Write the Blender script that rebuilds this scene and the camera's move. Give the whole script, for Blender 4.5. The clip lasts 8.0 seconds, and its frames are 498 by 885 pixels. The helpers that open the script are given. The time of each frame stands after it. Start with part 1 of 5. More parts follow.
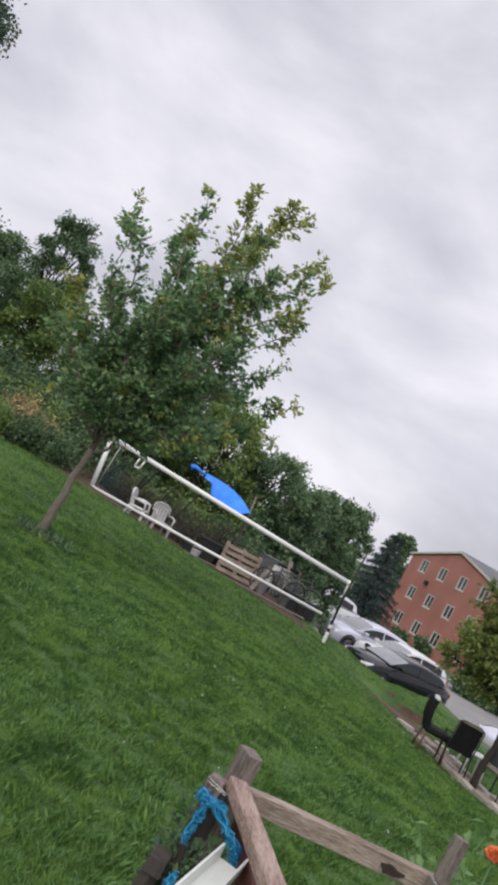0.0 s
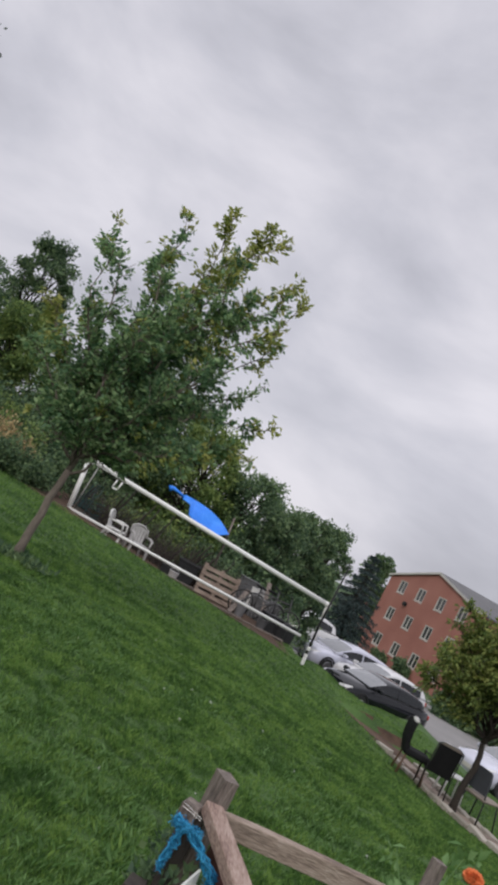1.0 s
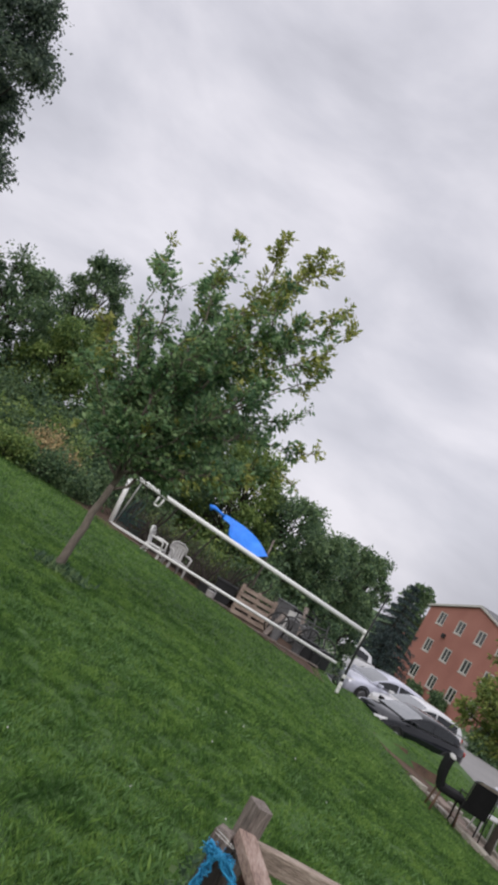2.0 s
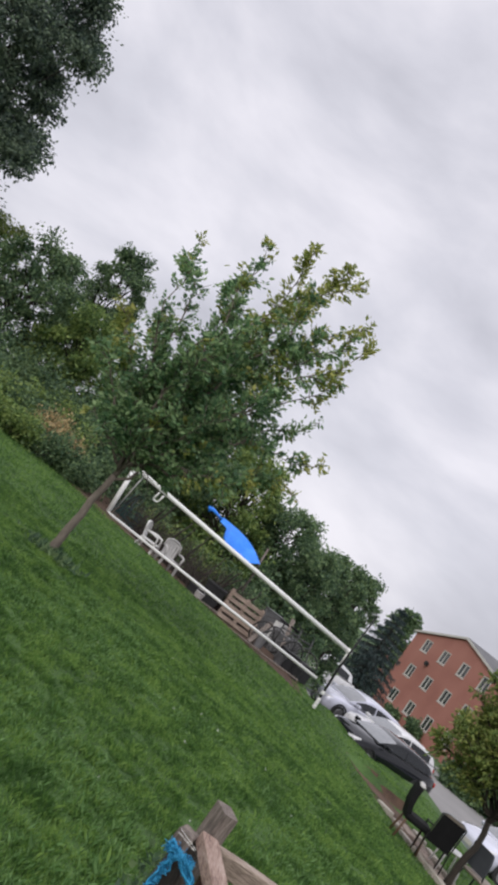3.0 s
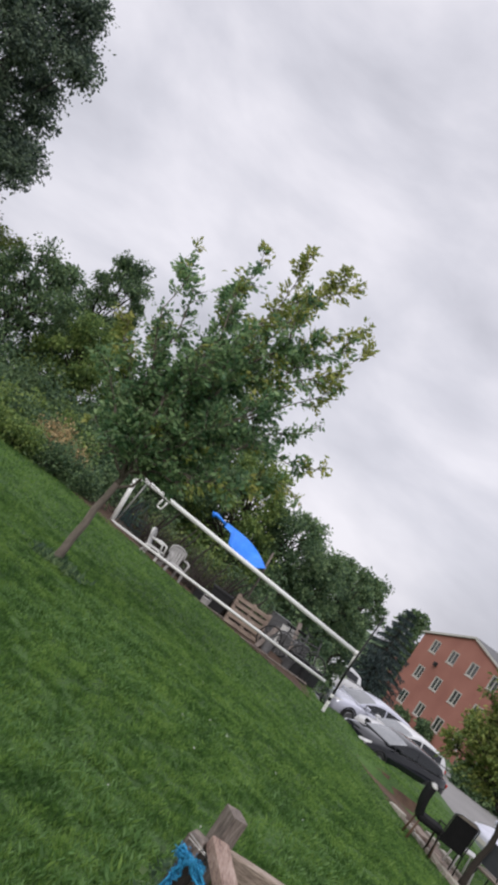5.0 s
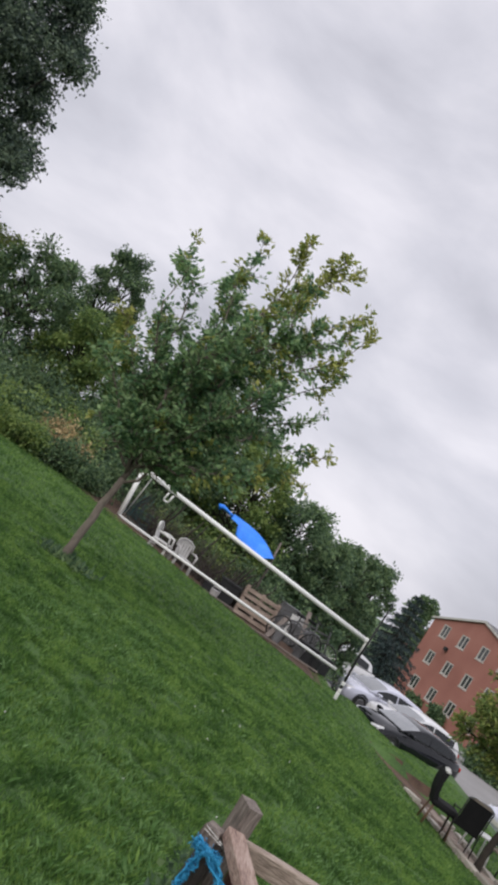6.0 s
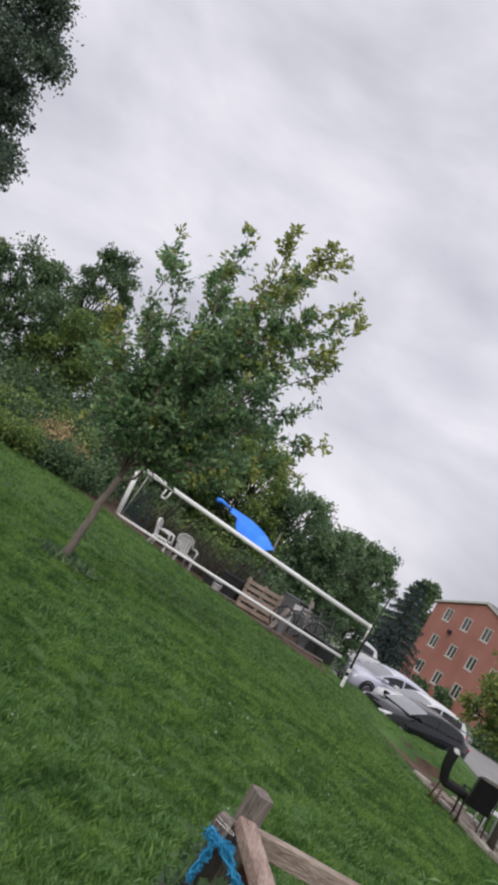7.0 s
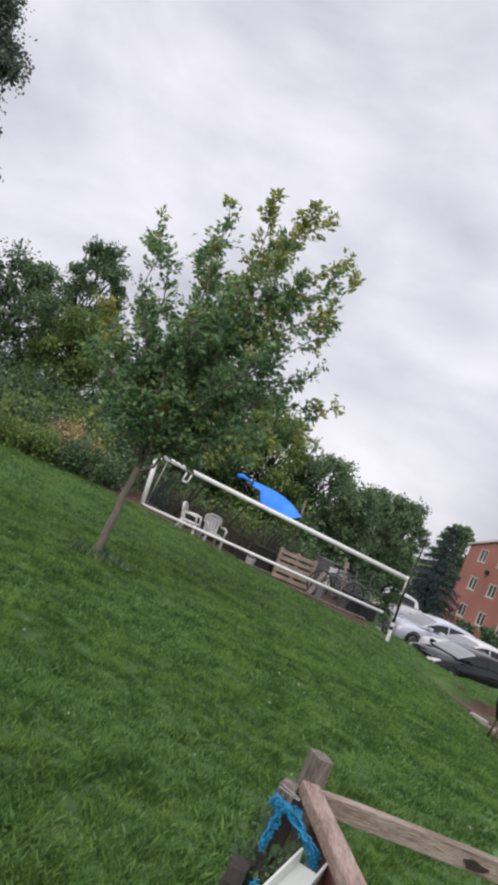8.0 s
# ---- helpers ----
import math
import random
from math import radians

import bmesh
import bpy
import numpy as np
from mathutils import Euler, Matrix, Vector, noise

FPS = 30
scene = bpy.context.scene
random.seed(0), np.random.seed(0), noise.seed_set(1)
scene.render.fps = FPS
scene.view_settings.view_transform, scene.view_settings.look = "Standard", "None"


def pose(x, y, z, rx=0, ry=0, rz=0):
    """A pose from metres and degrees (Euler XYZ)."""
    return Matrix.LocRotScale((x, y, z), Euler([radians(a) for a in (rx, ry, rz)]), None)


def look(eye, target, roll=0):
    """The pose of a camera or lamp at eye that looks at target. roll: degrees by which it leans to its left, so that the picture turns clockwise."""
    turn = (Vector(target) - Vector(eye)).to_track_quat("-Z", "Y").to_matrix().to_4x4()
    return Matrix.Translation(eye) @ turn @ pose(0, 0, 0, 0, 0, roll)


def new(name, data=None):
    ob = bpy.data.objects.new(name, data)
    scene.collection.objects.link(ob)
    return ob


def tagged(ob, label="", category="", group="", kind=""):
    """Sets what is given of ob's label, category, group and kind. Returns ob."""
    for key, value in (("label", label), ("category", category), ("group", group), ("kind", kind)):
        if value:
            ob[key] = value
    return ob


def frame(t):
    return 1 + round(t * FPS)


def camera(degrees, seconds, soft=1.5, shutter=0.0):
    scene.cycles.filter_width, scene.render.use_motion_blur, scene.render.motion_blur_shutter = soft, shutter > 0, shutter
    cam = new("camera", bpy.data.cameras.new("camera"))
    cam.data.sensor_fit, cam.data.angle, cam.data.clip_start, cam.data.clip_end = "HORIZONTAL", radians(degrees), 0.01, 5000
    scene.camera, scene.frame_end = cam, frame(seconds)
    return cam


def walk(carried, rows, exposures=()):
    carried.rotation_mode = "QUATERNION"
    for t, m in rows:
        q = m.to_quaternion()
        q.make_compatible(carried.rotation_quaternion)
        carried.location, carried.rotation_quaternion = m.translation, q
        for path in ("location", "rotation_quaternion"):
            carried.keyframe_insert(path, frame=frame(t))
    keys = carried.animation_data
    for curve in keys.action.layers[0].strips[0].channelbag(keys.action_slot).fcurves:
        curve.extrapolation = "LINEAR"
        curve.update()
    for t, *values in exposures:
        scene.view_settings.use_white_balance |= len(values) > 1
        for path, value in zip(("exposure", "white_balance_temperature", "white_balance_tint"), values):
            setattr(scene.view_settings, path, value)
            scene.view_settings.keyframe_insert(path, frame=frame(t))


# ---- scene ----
cam = camera(37.0, 8.0, soft=3.9)
walk(cam, [
    (0.0, pose(0.000, -0.000, 1.600, 94.42, -27.93, -2.07)),
    (0.2, pose(0.009, -0.003, 1.597, 95.14, -28.48, -3.71)),
    (0.5, pose(0.009, -0.002, 1.598, 95.41, -28.13, -4.20)),
    (1.0, pose(0.010, -0.002, 1.600, 96.92, -27.76, -3.91)),
    (1.5, pose(0.002, -0.001, 1.598, 98.34, -27.98, -3.56)),
    (1.7, pose(-0.010, 0.002, 1.600, 97.48, -28.15, -1.68)),
    (2.8, pose(-0.012, -0.001, 1.590, 97.30, -36.67, -0.78)),
    (3.0, pose(-0.013, -0.000, 1.591, 97.64, -36.88, -1.01)),
    (3.5, pose(-0.010, -0.001, 1.590, 97.91, -36.59, -1.06)),
    (4.0, pose(-0.003, -0.002, 1.593, 97.89, -35.52, -0.82)),
    (4.2, pose(-0.001, -0.003, 1.590, 97.92, -35.77, -0.74)),
    (5.3, pose(-0.001, -0.003, 1.591, 97.52, -34.96, -0.35)),
    (5.5, pose(-0.005, -0.001, 1.594, 97.36, -34.49, -0.30)),
    (6.0, pose(-0.003, -0.001, 1.594, 96.64, -33.81, 0.16)),
    (6.5, pose(0.003, -0.002, 1.595, 96.30, -32.36, 0.18)),
    (7.0, pose(0.005, -0.003, 1.592, 96.14, -31.11, 0.09)),
    (7.5, pose(-0.013, 0.000, 1.592, 96.04, -32.33, 0.25)),
    (7.7, pose(-0.001, -0.001, 1.595, 95.42, -31.73, 0.43)),
    (7.8, pose(0.007, -0.001, 1.599, 94.70, -29.46, 1.03)),
    (7.9, pose(0.005, -0.002, 1.597, 93.93, -26.64, 1.64)),
    (8.0, pose(0.015, -0.003, 1.600, 93.13, -22.87, 2.12)),
], exposures=[(0.0, 0.02), (0.2, -0.06), (0.5, -0.23), (1.0, -0.24), (1.5, -0.19), (3.0, -0.02), (5.5, -0.03), (7.0, -0.06), (8.0, 0.06)])

# ---- world, sun ----
world = bpy.data.worlds.new("overcast_sky")
scene.world = world
world.use_nodes = True
wn, wl = world.node_tree.nodes, world.node_tree.links
wn.clear()
w_out = wn.new("ShaderNodeOutputWorld")
w_bg = wn.new("ShaderNodeBackground")
w_sky = wn.new("ShaderNodeTexSky")
w_sky.sky_type, w_sky.sun_disc = "NISHITA", False
w_sky.sun_elevation, w_sky.sun_rotation = radians(39), radians(204)
w_sky.air_density, w_sky.dust_density = 1.0, 4.0
w_co = wn.new("ShaderNodeTexCoord")
w_map = wn.new("ShaderNodeMapping")
w_map.inputs["Scale"].default_value = (1.0, 1.0, 2.0)
w_map.inputs["Rotation"].default_value = (0.12, 0.1, 0.4)
w_n1 = wn.new("ShaderNodeTexNoise")
w_n1.inputs["Scale"].default_value, w_n1.inputs["Detail"].default_value = 2.7, 7.0
w_n1.inputs["Roughness"].default_value, w_n1.inputs["Distortion"].default_value = 0.50, 0.22
w_ramp = wn.new("ShaderNodeValToRGB")
for p, c in ((0.30, (0.46, 0.46, 0.52, 1)), (0.48, (0.635, 0.63, 0.70, 1)), (0.64, (0.82, 0.80, 0.865, 1))):
    e = w_ramp.color_ramp.elements[0] if p == 0.30 else w_ramp.color_ramp.elements.new(p)
    e.position, e.color = p, c
w_ramp.color_ramp.elements.remove(w_ramp.color_ramp.elements[-1])
w_dim = wn.new("ShaderNodeVectorMath")
w_dim.operation = "SCALE"
w_dim.inputs["Scale"].default_value = 0.1
w_mix = wn.new("ShaderNodeMix")
w_mix.data_type = "RGBA"
w_mix.inputs["Factor"].default_value = 0.93
wl.new(w_co.outputs["Generated"], w_map.inputs["Vector"])
wl.new(w_map.outputs["Vector"], w_n1.inputs["Vector"])
wl.new(w_n1.outputs["Fac"], w_ramp.inputs["Fac"])
wl.new(w_sky.outputs["Color"], w_dim.inputs[0])
wl.new(w_dim.outputs["Vector"], w_mix.inputs["A"])
wl.new(w_ramp.outputs["Color"], w_mix.inputs["B"])
w_sep = wn.new("ShaderNodeSeparateXYZ")
w_zen = wn.new("ShaderNodeMapRange")
w_zen.interpolation_type = "SMOOTHSTEP"
for k, v in (("From Min", 0.60), ("From Max", 1.0), ("To Min", 1.16), ("To Max", 2.3)):
    w_zen.inputs[k].default_value = v
wl.new(w_co.outputs["Generated"], w_sep.inputs["Vector"])
wl.new(w_sep.outputs["Z"], w_zen.inputs["Value"])
wl.new(w_zen.outputs["Result"], w_bg.inputs["Strength"])
wl.new(w_mix.outputs["Result"], w_bg.inputs["Color"])
wl.new(w_bg.outputs["Background"], w_out.inputs["Surface"])
sun = new("sun", bpy.data.lights.new("sun", "SUN"))
sun.data.energy, sun.data.angle, sun.data.color = 1.5, radians(25), (1.0, 0.97, 0.93)
sun.matrix_world = look((-7, -16, 14), (0, 0, 0))


# ---- materials ----
def mat(name, colors, rough=0.7, scale=6.0, fine=60.0, bump=0.15, metal=0.0, rand="", spec=0.5, coat=0.0, stretch=(1, 1, 1), spread=0.25, gain=1.0):
    """Noise at two scales picks between the colours; rand: '' none, 'object' or 'island' varies the pieces."""
    m = bpy.data.materials.new(name)
    m.use_nodes = True
    n, l = m.node_tree.nodes, m.node_tree.links
    b = n["Principled BSDF"]
    co, mp = n.new("ShaderNodeTexCoord"), n.new("ShaderNodeMapping")
    mp.inputs["Scale"].default_value = stretch
    l.new(co.outputs["Object"], mp.inputs["Vector"])
    big, small = n.new("ShaderNodeTexNoise"), n.new("ShaderNodeTexNoise")
    big.inputs["Scale"].default_value, big.inputs["Detail"].default_value = scale, 4
    small.inputs["Scale"].default_value, small.inputs["Detail"].default_value = fine, 6
    for t in (big, small):
        l.new(mp.outputs["Vector"], t.inputs["Vector"])
    mixv = n.new("ShaderNodeMath")
    mixv.operation = "MULTIPLY_ADD"
    mixv.inputs[1].default_value = 0.45
    l.new(small.outputs["Fac"], mixv.inputs[0])
    half = n.new("ShaderNodeMath")
    half.operation = "MULTIPLY"
    half.inputs[1].default_value = 0.55
    l.new(big.outputs["Fac"], half.inputs[0])
    l.new(half.outputs[0], mixv.inputs[2])
    val = mixv.outputs[0]
    if gain != 1.0:
        gn = n.new("ShaderNodeMath")
        gn.operation = "MULTIPLY_ADD"
        gn.inputs[1].default_value, gn.inputs[2].default_value = gain, 0.5 - 0.5 * gain
        l.new(val, gn.inputs[0])
        val = gn.outputs[0]
    if rand:
        src = n.new("ShaderNodeObjectInfo") if rand == "object" else n.new("ShaderNodeNewGeometry")
        r = src.outputs["Random"] if rand == "object" else src.outputs["Random Per Island"]
        ad = n.new("ShaderNodeMath")
        ad.operation = "MULTIPLY_ADD"
        ad.inputs[1].default_value = spread * 2
        l.new(r, ad.inputs[0])
        sub = n.new("ShaderNodeMath")
        sub.operation = "SUBTRACT"
        sub.inputs[1].default_value = spread
        l.new(val, sub.inputs[0])
        l.new(sub.outputs[0], ad.inputs[2])
        val = ad.outputs[0]
    ramp = n.new("ShaderNodeValToRGB")
    els = ramp.color_ramp.elements
    k = len(colors)
    for i, c in enumerate(colors):
        p = 0.30 + 0.40 * i / max(1, k - 1)
        e = els[i] if i < 2 else els.new(p)
        e.position, e.color = p, (*c, 1)
    l.new(val, ramp.inputs["Fac"])
    l.new(ramp.outputs["Color"], b.inputs["Base Color"])
    b.inputs["Roughness"].default_value = rough
    b.inputs["Metallic"].default_value = metal
    b.inputs["Specular IOR Level"].default_value = spec
    b.inputs["Coat Weight"].default_value = coat
    if bump:
        bp = n.new("ShaderNodeBump")
        bp.inputs["Strength"].default_value, bp.inputs["Distance"].default_value = bump, 0.02
        l.new(small.outputs["Fac"], bp.inputs["Height"])
        l.new(bp.outputs["Normal"], b.inputs["Normal"])
    return m


def leaf_mat(name, colors, through_light=0.3, patch=0.8, spread=0.28, rough=0.55, gain=1.0):
    m = mat(name, colors, rough=rough, scale=patch, fine=9.0, bump=0, rand="island", spread=spread, spec=0.3, gain=gain)
    n, l = m.node_tree.nodes, m.node_tree.links
    tr, mx = n.new("ShaderNodeBsdfTranslucent"), n.new("ShaderNodeMixShader")
    ramp = [x for x in n if x.type == "VALTORGB"][0]
    l.new(ramp.outputs["Color"], tr.inputs["Color"])
    mx.inputs["Fac"].default_value = through_light
    l.new(n["Principled BSDF"].outputs["BSDF"], mx.inputs[1])
    l.new(tr.outputs["BSDF"], mx.inputs[2])
    l.new(mx.outputs["Shader"], n["Material Output"].inputs["Surface"])
    return m


M_SOIL = mat("soil", [(0.050, 0.030, 0.020), (0.125, 0.075, 0.048)], 0.95, 3, 40, 0.6, gain=1.6)
M_TURF = mat("turf", [(0.024, 0.054, 0.013), (0.046, 0.098, 0.020), (0.075, 0.145, 0.032)], 0.95, 0.9, 30, 0.6, gain=1.5)
M_GRASS = leaf_mat("grass", [(0.048, 0.110, 0.028), (0.102, 0.208, 0.046), (0.200, 0.325, 0.078)], 0.4, 2.2, 0.22, gain=1.8)
M_WEED = leaf_mat("clover", [(0.100, 0.205, 0.060), (0.190, 0.320, 0.120)], 0.3, 3.0, 0.25)
M_ASPHALT = mat("worn_asphalt", [(0.19, 0.185, 0.18), (0.27, 0.26, 0.255)], 0.9, 0.6, 30, 0.2)
M_BARK = mat("bark", [(0.085, 0.068, 0.055), (0.20, 0.17, 0.14)], 0.9, 5, 40, 0.6, stretch=(1, 1, 0.25))
M_BARK_DARK = mat("dark_bark", [(0.018, 0.014, 0.012), (0.05, 0.04, 0.03)], 0.9, 5, 40, 0.6, stretch=(1, 1, 0.25))
M_LEAF_APPLE = leaf_mat("apple_leaf", [(0.090, 0.180, 0.092), (0.175, 0.305, 0.142), (0.315, 0.445, 0.210)], 0.5, 1.6, rough=0.42, gain=1.4)
M_LEAF_YELLOW = leaf_mat("yellowing_leaf", [(0.190, 0.250, 0.065), (0.300, 0.340, 0.090), (0.420, 0.420, 0.130)], 0.45, 1.2)
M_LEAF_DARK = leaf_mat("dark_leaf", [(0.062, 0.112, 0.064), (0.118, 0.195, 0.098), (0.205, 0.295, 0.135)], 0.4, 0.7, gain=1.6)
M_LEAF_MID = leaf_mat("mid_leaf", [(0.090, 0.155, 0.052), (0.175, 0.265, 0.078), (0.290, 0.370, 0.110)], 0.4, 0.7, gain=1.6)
M_LEAF_WILLOW = leaf_mat("greyish_leaf", [(0.045, 0.072, 0.058), (0.090, 0.130, 0.092), (0.160, 0.215, 0.135)], 0.3, 0.7, gain=1.6)
M_LEAF_OLIVE = leaf_mat("olive_leaf", [(0.113, 0.176, 0.051), (0.191, 0.258, 0.071), (0.292, 0.337, 0.095)], 0.35, 0.9)
M_DRY = leaf_mat("dry_leaf", [(0.216, 0.162, 0.082), (0.396, 0.306, 0.154), (0.540, 0.414, 0.216)], 0.2, 1.0)
M_NEEDLE = leaf_mat("spruce_needle", [(0.016, 0.030, 0.030), (0.030, 0.052, 0.050), (0.055, 0.085, 0.080)], 0.1, 0.9, gain=1.5)
M_TWIG = mat("bare_twig", [(0.035, 0.028, 0.025), (0.085, 0.07, 0.06)], 0.9, 4, 30, 0.3)
M_WHITE_PIPE = mat("white_pipe", [(0.62, 0.62, 0.60), (0.74, 0.74, 0.72), (0.80, 0.80, 0.79)], 0.35, 2, 20, 0.03)
M_PLASTIC_WHITE = mat("white_plastic", [(0.55, 0.55, 0.53), (0.72, 0.71, 0.69)], 0.5, 5, 40, 0.05)
M_PLASTIC_GREY = mat("grey_plastic", [(0.33, 0.32, 0.31), (0.44, 0.43, 0.42)], 0.55, 5, 40, 0.05)
M_TARP = mat("blue_tarp", [(0.012, 0.16, 0.70), (0.02, 0.22, 0.85), (0.05, 0.30, 0.92)], 0.5, 3, 25, 0.2)
M_WOOD_GREY = mat("weathered_wood", [(0.075, 0.06, 0.052), (0.17, 0.14, 0.12), (0.28, 0.235, 0.205)], 0.85, 3, 22, 0.5, gain=1.6, stretch=(9, 9, 1.2))
M_WOOD_PALE = mat("pale_board", [(0.16, 0.12, 0.095), (0.29, 0.225, 0.18), (0.40, 0.33, 0.275)], 0.8, 3, 22, 0.5, gain=1.8, stretch=(1.2, 9, 9))
M_WOOD_PALE_Y = mat("pale_rail", [(0.17, 0.11, 0.09), (0.31, 0.215, 0.175), (0.42, 0.32, 0.27)], 0.8, 3, 22, 0.5, gain=1.8, stretch=(9, 1.2, 9))
M_WOOD_DARK = mat("dark_wood", [(0.030, 0.025, 0.022), (0.085, 0.070, 0.062)], 0.85, 3, 25, 0.5, stretch=(9, 9, 1.2))
M_WOOD_RED = mat("red_stained_wood", [(0.07, 0.02, 0.016), (0.14, 0.04, 0.03)], 0.8, 3, 25, 0.3)
M_KNOT = mat("charred_patch", [(0.02, 0.014, 0.01), (0.05, 0.035, 0.025)], 0.9, 9, 40, 0.3)
M_ROPE = mat("blue_rope", [(0.01, 0.14, 0.30), (0.02, 0.26, 0.50), (0.05, 0.36, 0.62)], 0.7, 20, 120, 0.4, rand="island")
M_WIRE = mat("wire", [(0.35, 0.34, 0.33), (0.5, 0.5, 0.5)], 0.4, 5, 40, 0, metal=0.9)
M_GUTTER = mat("white_vinyl", [(0.60, 0.62, 0.58), (0.74, 0.76, 0.72)], 0.4, 4, 30, 0.05)
M_BLACK = mat("black_fabric", [(0.006, 0.006, 0.007), (0.014, 0.014, 0.015)], 0.8, 6, 80, 0.2, spec=0.2)
M_METAL_BLACK = mat("black_tube", [(0.008, 0.008, 0.008), (0.02, 0.02, 0.02)], 0.5, 6, 50, 0.05, spec=0.3)
M_GREY_FABRIC = mat("slate_fabric", [(0.045, 0.05, 0.058), (0.075, 0.08, 0.09)], 0.8, 6, 80, 0.2, spec=0.2)
M_TAN_FABRIC = mat("tan_fabric", [(0.25, 0.21, 0.18), (0.36, 0.31, 0.27)], 0.85, 6, 80, 0.2)
M_BROWN_LEG = mat("brown_wood", [(0.08, 0.045, 0.025), (0.15, 0.085, 0.05)], 0.6, 6, 50, 0.1)
M_STONE = mat("path_stone", [(0.15, 0.11, 0.09), (0.25, 0.195, 0.16), (0.32, 0.26, 0.215)], 0.9, 4, 40, 0.4, rand="object")
M_KERB = mat("kerb_stone", [(0.28, 0.25, 0.21), (0.42, 0.385, 0.33)], 0.9, 4, 40, 0.4, rand="object")
M_BRICK = mat("red_brick", [(0.25, 0.10, 0.078), (0.31, 0.13, 0.102), (0.36, 0.16, 0.127)], 0.9, 0.35, 9, 0.2, gain=1.4)
M_ROOF = mat("grey_shingle", [(0.10, 0.10, 0.105), (0.16, 0.16, 0.165)], 0.9, 0.8, 12, 0.3)
M_TRIM = mat("cream_trim", [(0.42, 0.40, 0.37), (0.54, 0.52, 0.49)], 0.6, 2, 20, 0.05)
M_PANE = mat("window_pane", [(0.015, 0.018, 0.02), (0.05, 0.055, 0.055)], 0.12, 0.6, 4, 0, rand="object", spec=0.6)
M_SILVER = mat("silver_paint", [(0.55, 0.56, 0.66), (0.60, 0.61, 0.70)], 0.25, 0.8, 30, 0, metal=0.2, coat=1.0)
M_WHITE_PAINT = mat("white_paint", [(0.60, 0.60, 0.61), (0.68, 0.68, 0.69)], 0.3, 0.8, 30, 0, coat=0.8)
M_BLACK_PAINT = mat("black_paint", [(0.006, 0.007, 0.009), (0.010, 0.011, 0.014)], 0.06, 0.8, 30, 0, coat=0.0, spec=0.5)
M_CAR_GLASS = mat("car_glass", [(0.012, 0.014, 0.016), (0.02, 0.022, 0.025)], 0.06, 1, 8, 0, spec=0.45)
# pale grey base holds part of the sky's reflection in the windscreen
M_WINDSCREEN = mat("windscreen_sky_sheen", [(0.16, 0.17, 0.18), (0.22, 0.23, 0.24)], 0.05, 1, 8, 0, spec=1.0, coat=1.0)
M_TYRE = mat("tyre_rubber", [(0.012, 0.012, 0.012), (0.025, 0.025, 0.025)], 0.85, 6, 50, 0.1)
M_RIM = mat("alloy_rim", [(0.30, 0.30, 0.31), (0.42, 0.42, 0.43)], 0.35, 4, 30, 0, metal=0.8)
M_LAMP = mat("headlight_glass", [(0.55, 0.55, 0.56), (0.75, 0.75, 0.76)], 0.15, 8, 30, 0)
M_TAIL = mat("tail_light", [(0.35, 0.02, 0.015), (0.5, 0.03, 0.02)], 0.2, 8, 30, 0)
M_FLOWER = mat("orange_petal", [(0.66, 0.15, 0.05), (0.82, 0.26, 0.09)], 0.6, 20, 80, 0.1)
M_TEAL = mat("teal_net", [(0.006, 0.06, 0.065), (0.012, 0.10, 0.105)], 0.7, 6, 40, 0.1)
M_PALLET = mat("old_pallet_wood", [(0.13, 0.095, 0.075), (0.25, 0.19, 0.15), (0.36, 0.29, 0.235)], 0.85, 3, 22, 0.5, gain=1.5, stretch=(1.2, 9, 9))
M_FAR_WOOD = mat("clutter_grey", [(0.05, 0.05, 0.052), (0.16, 0.16, 0.165)], 0.7, 6, 40, 0.1, rand="object")
M_BIN = mat("dark_bin", [(0.015, 0.016, 0.017), (0.03, 0.03, 0.032)], 0.6, 4, 30, 0.05, spec=0.25)


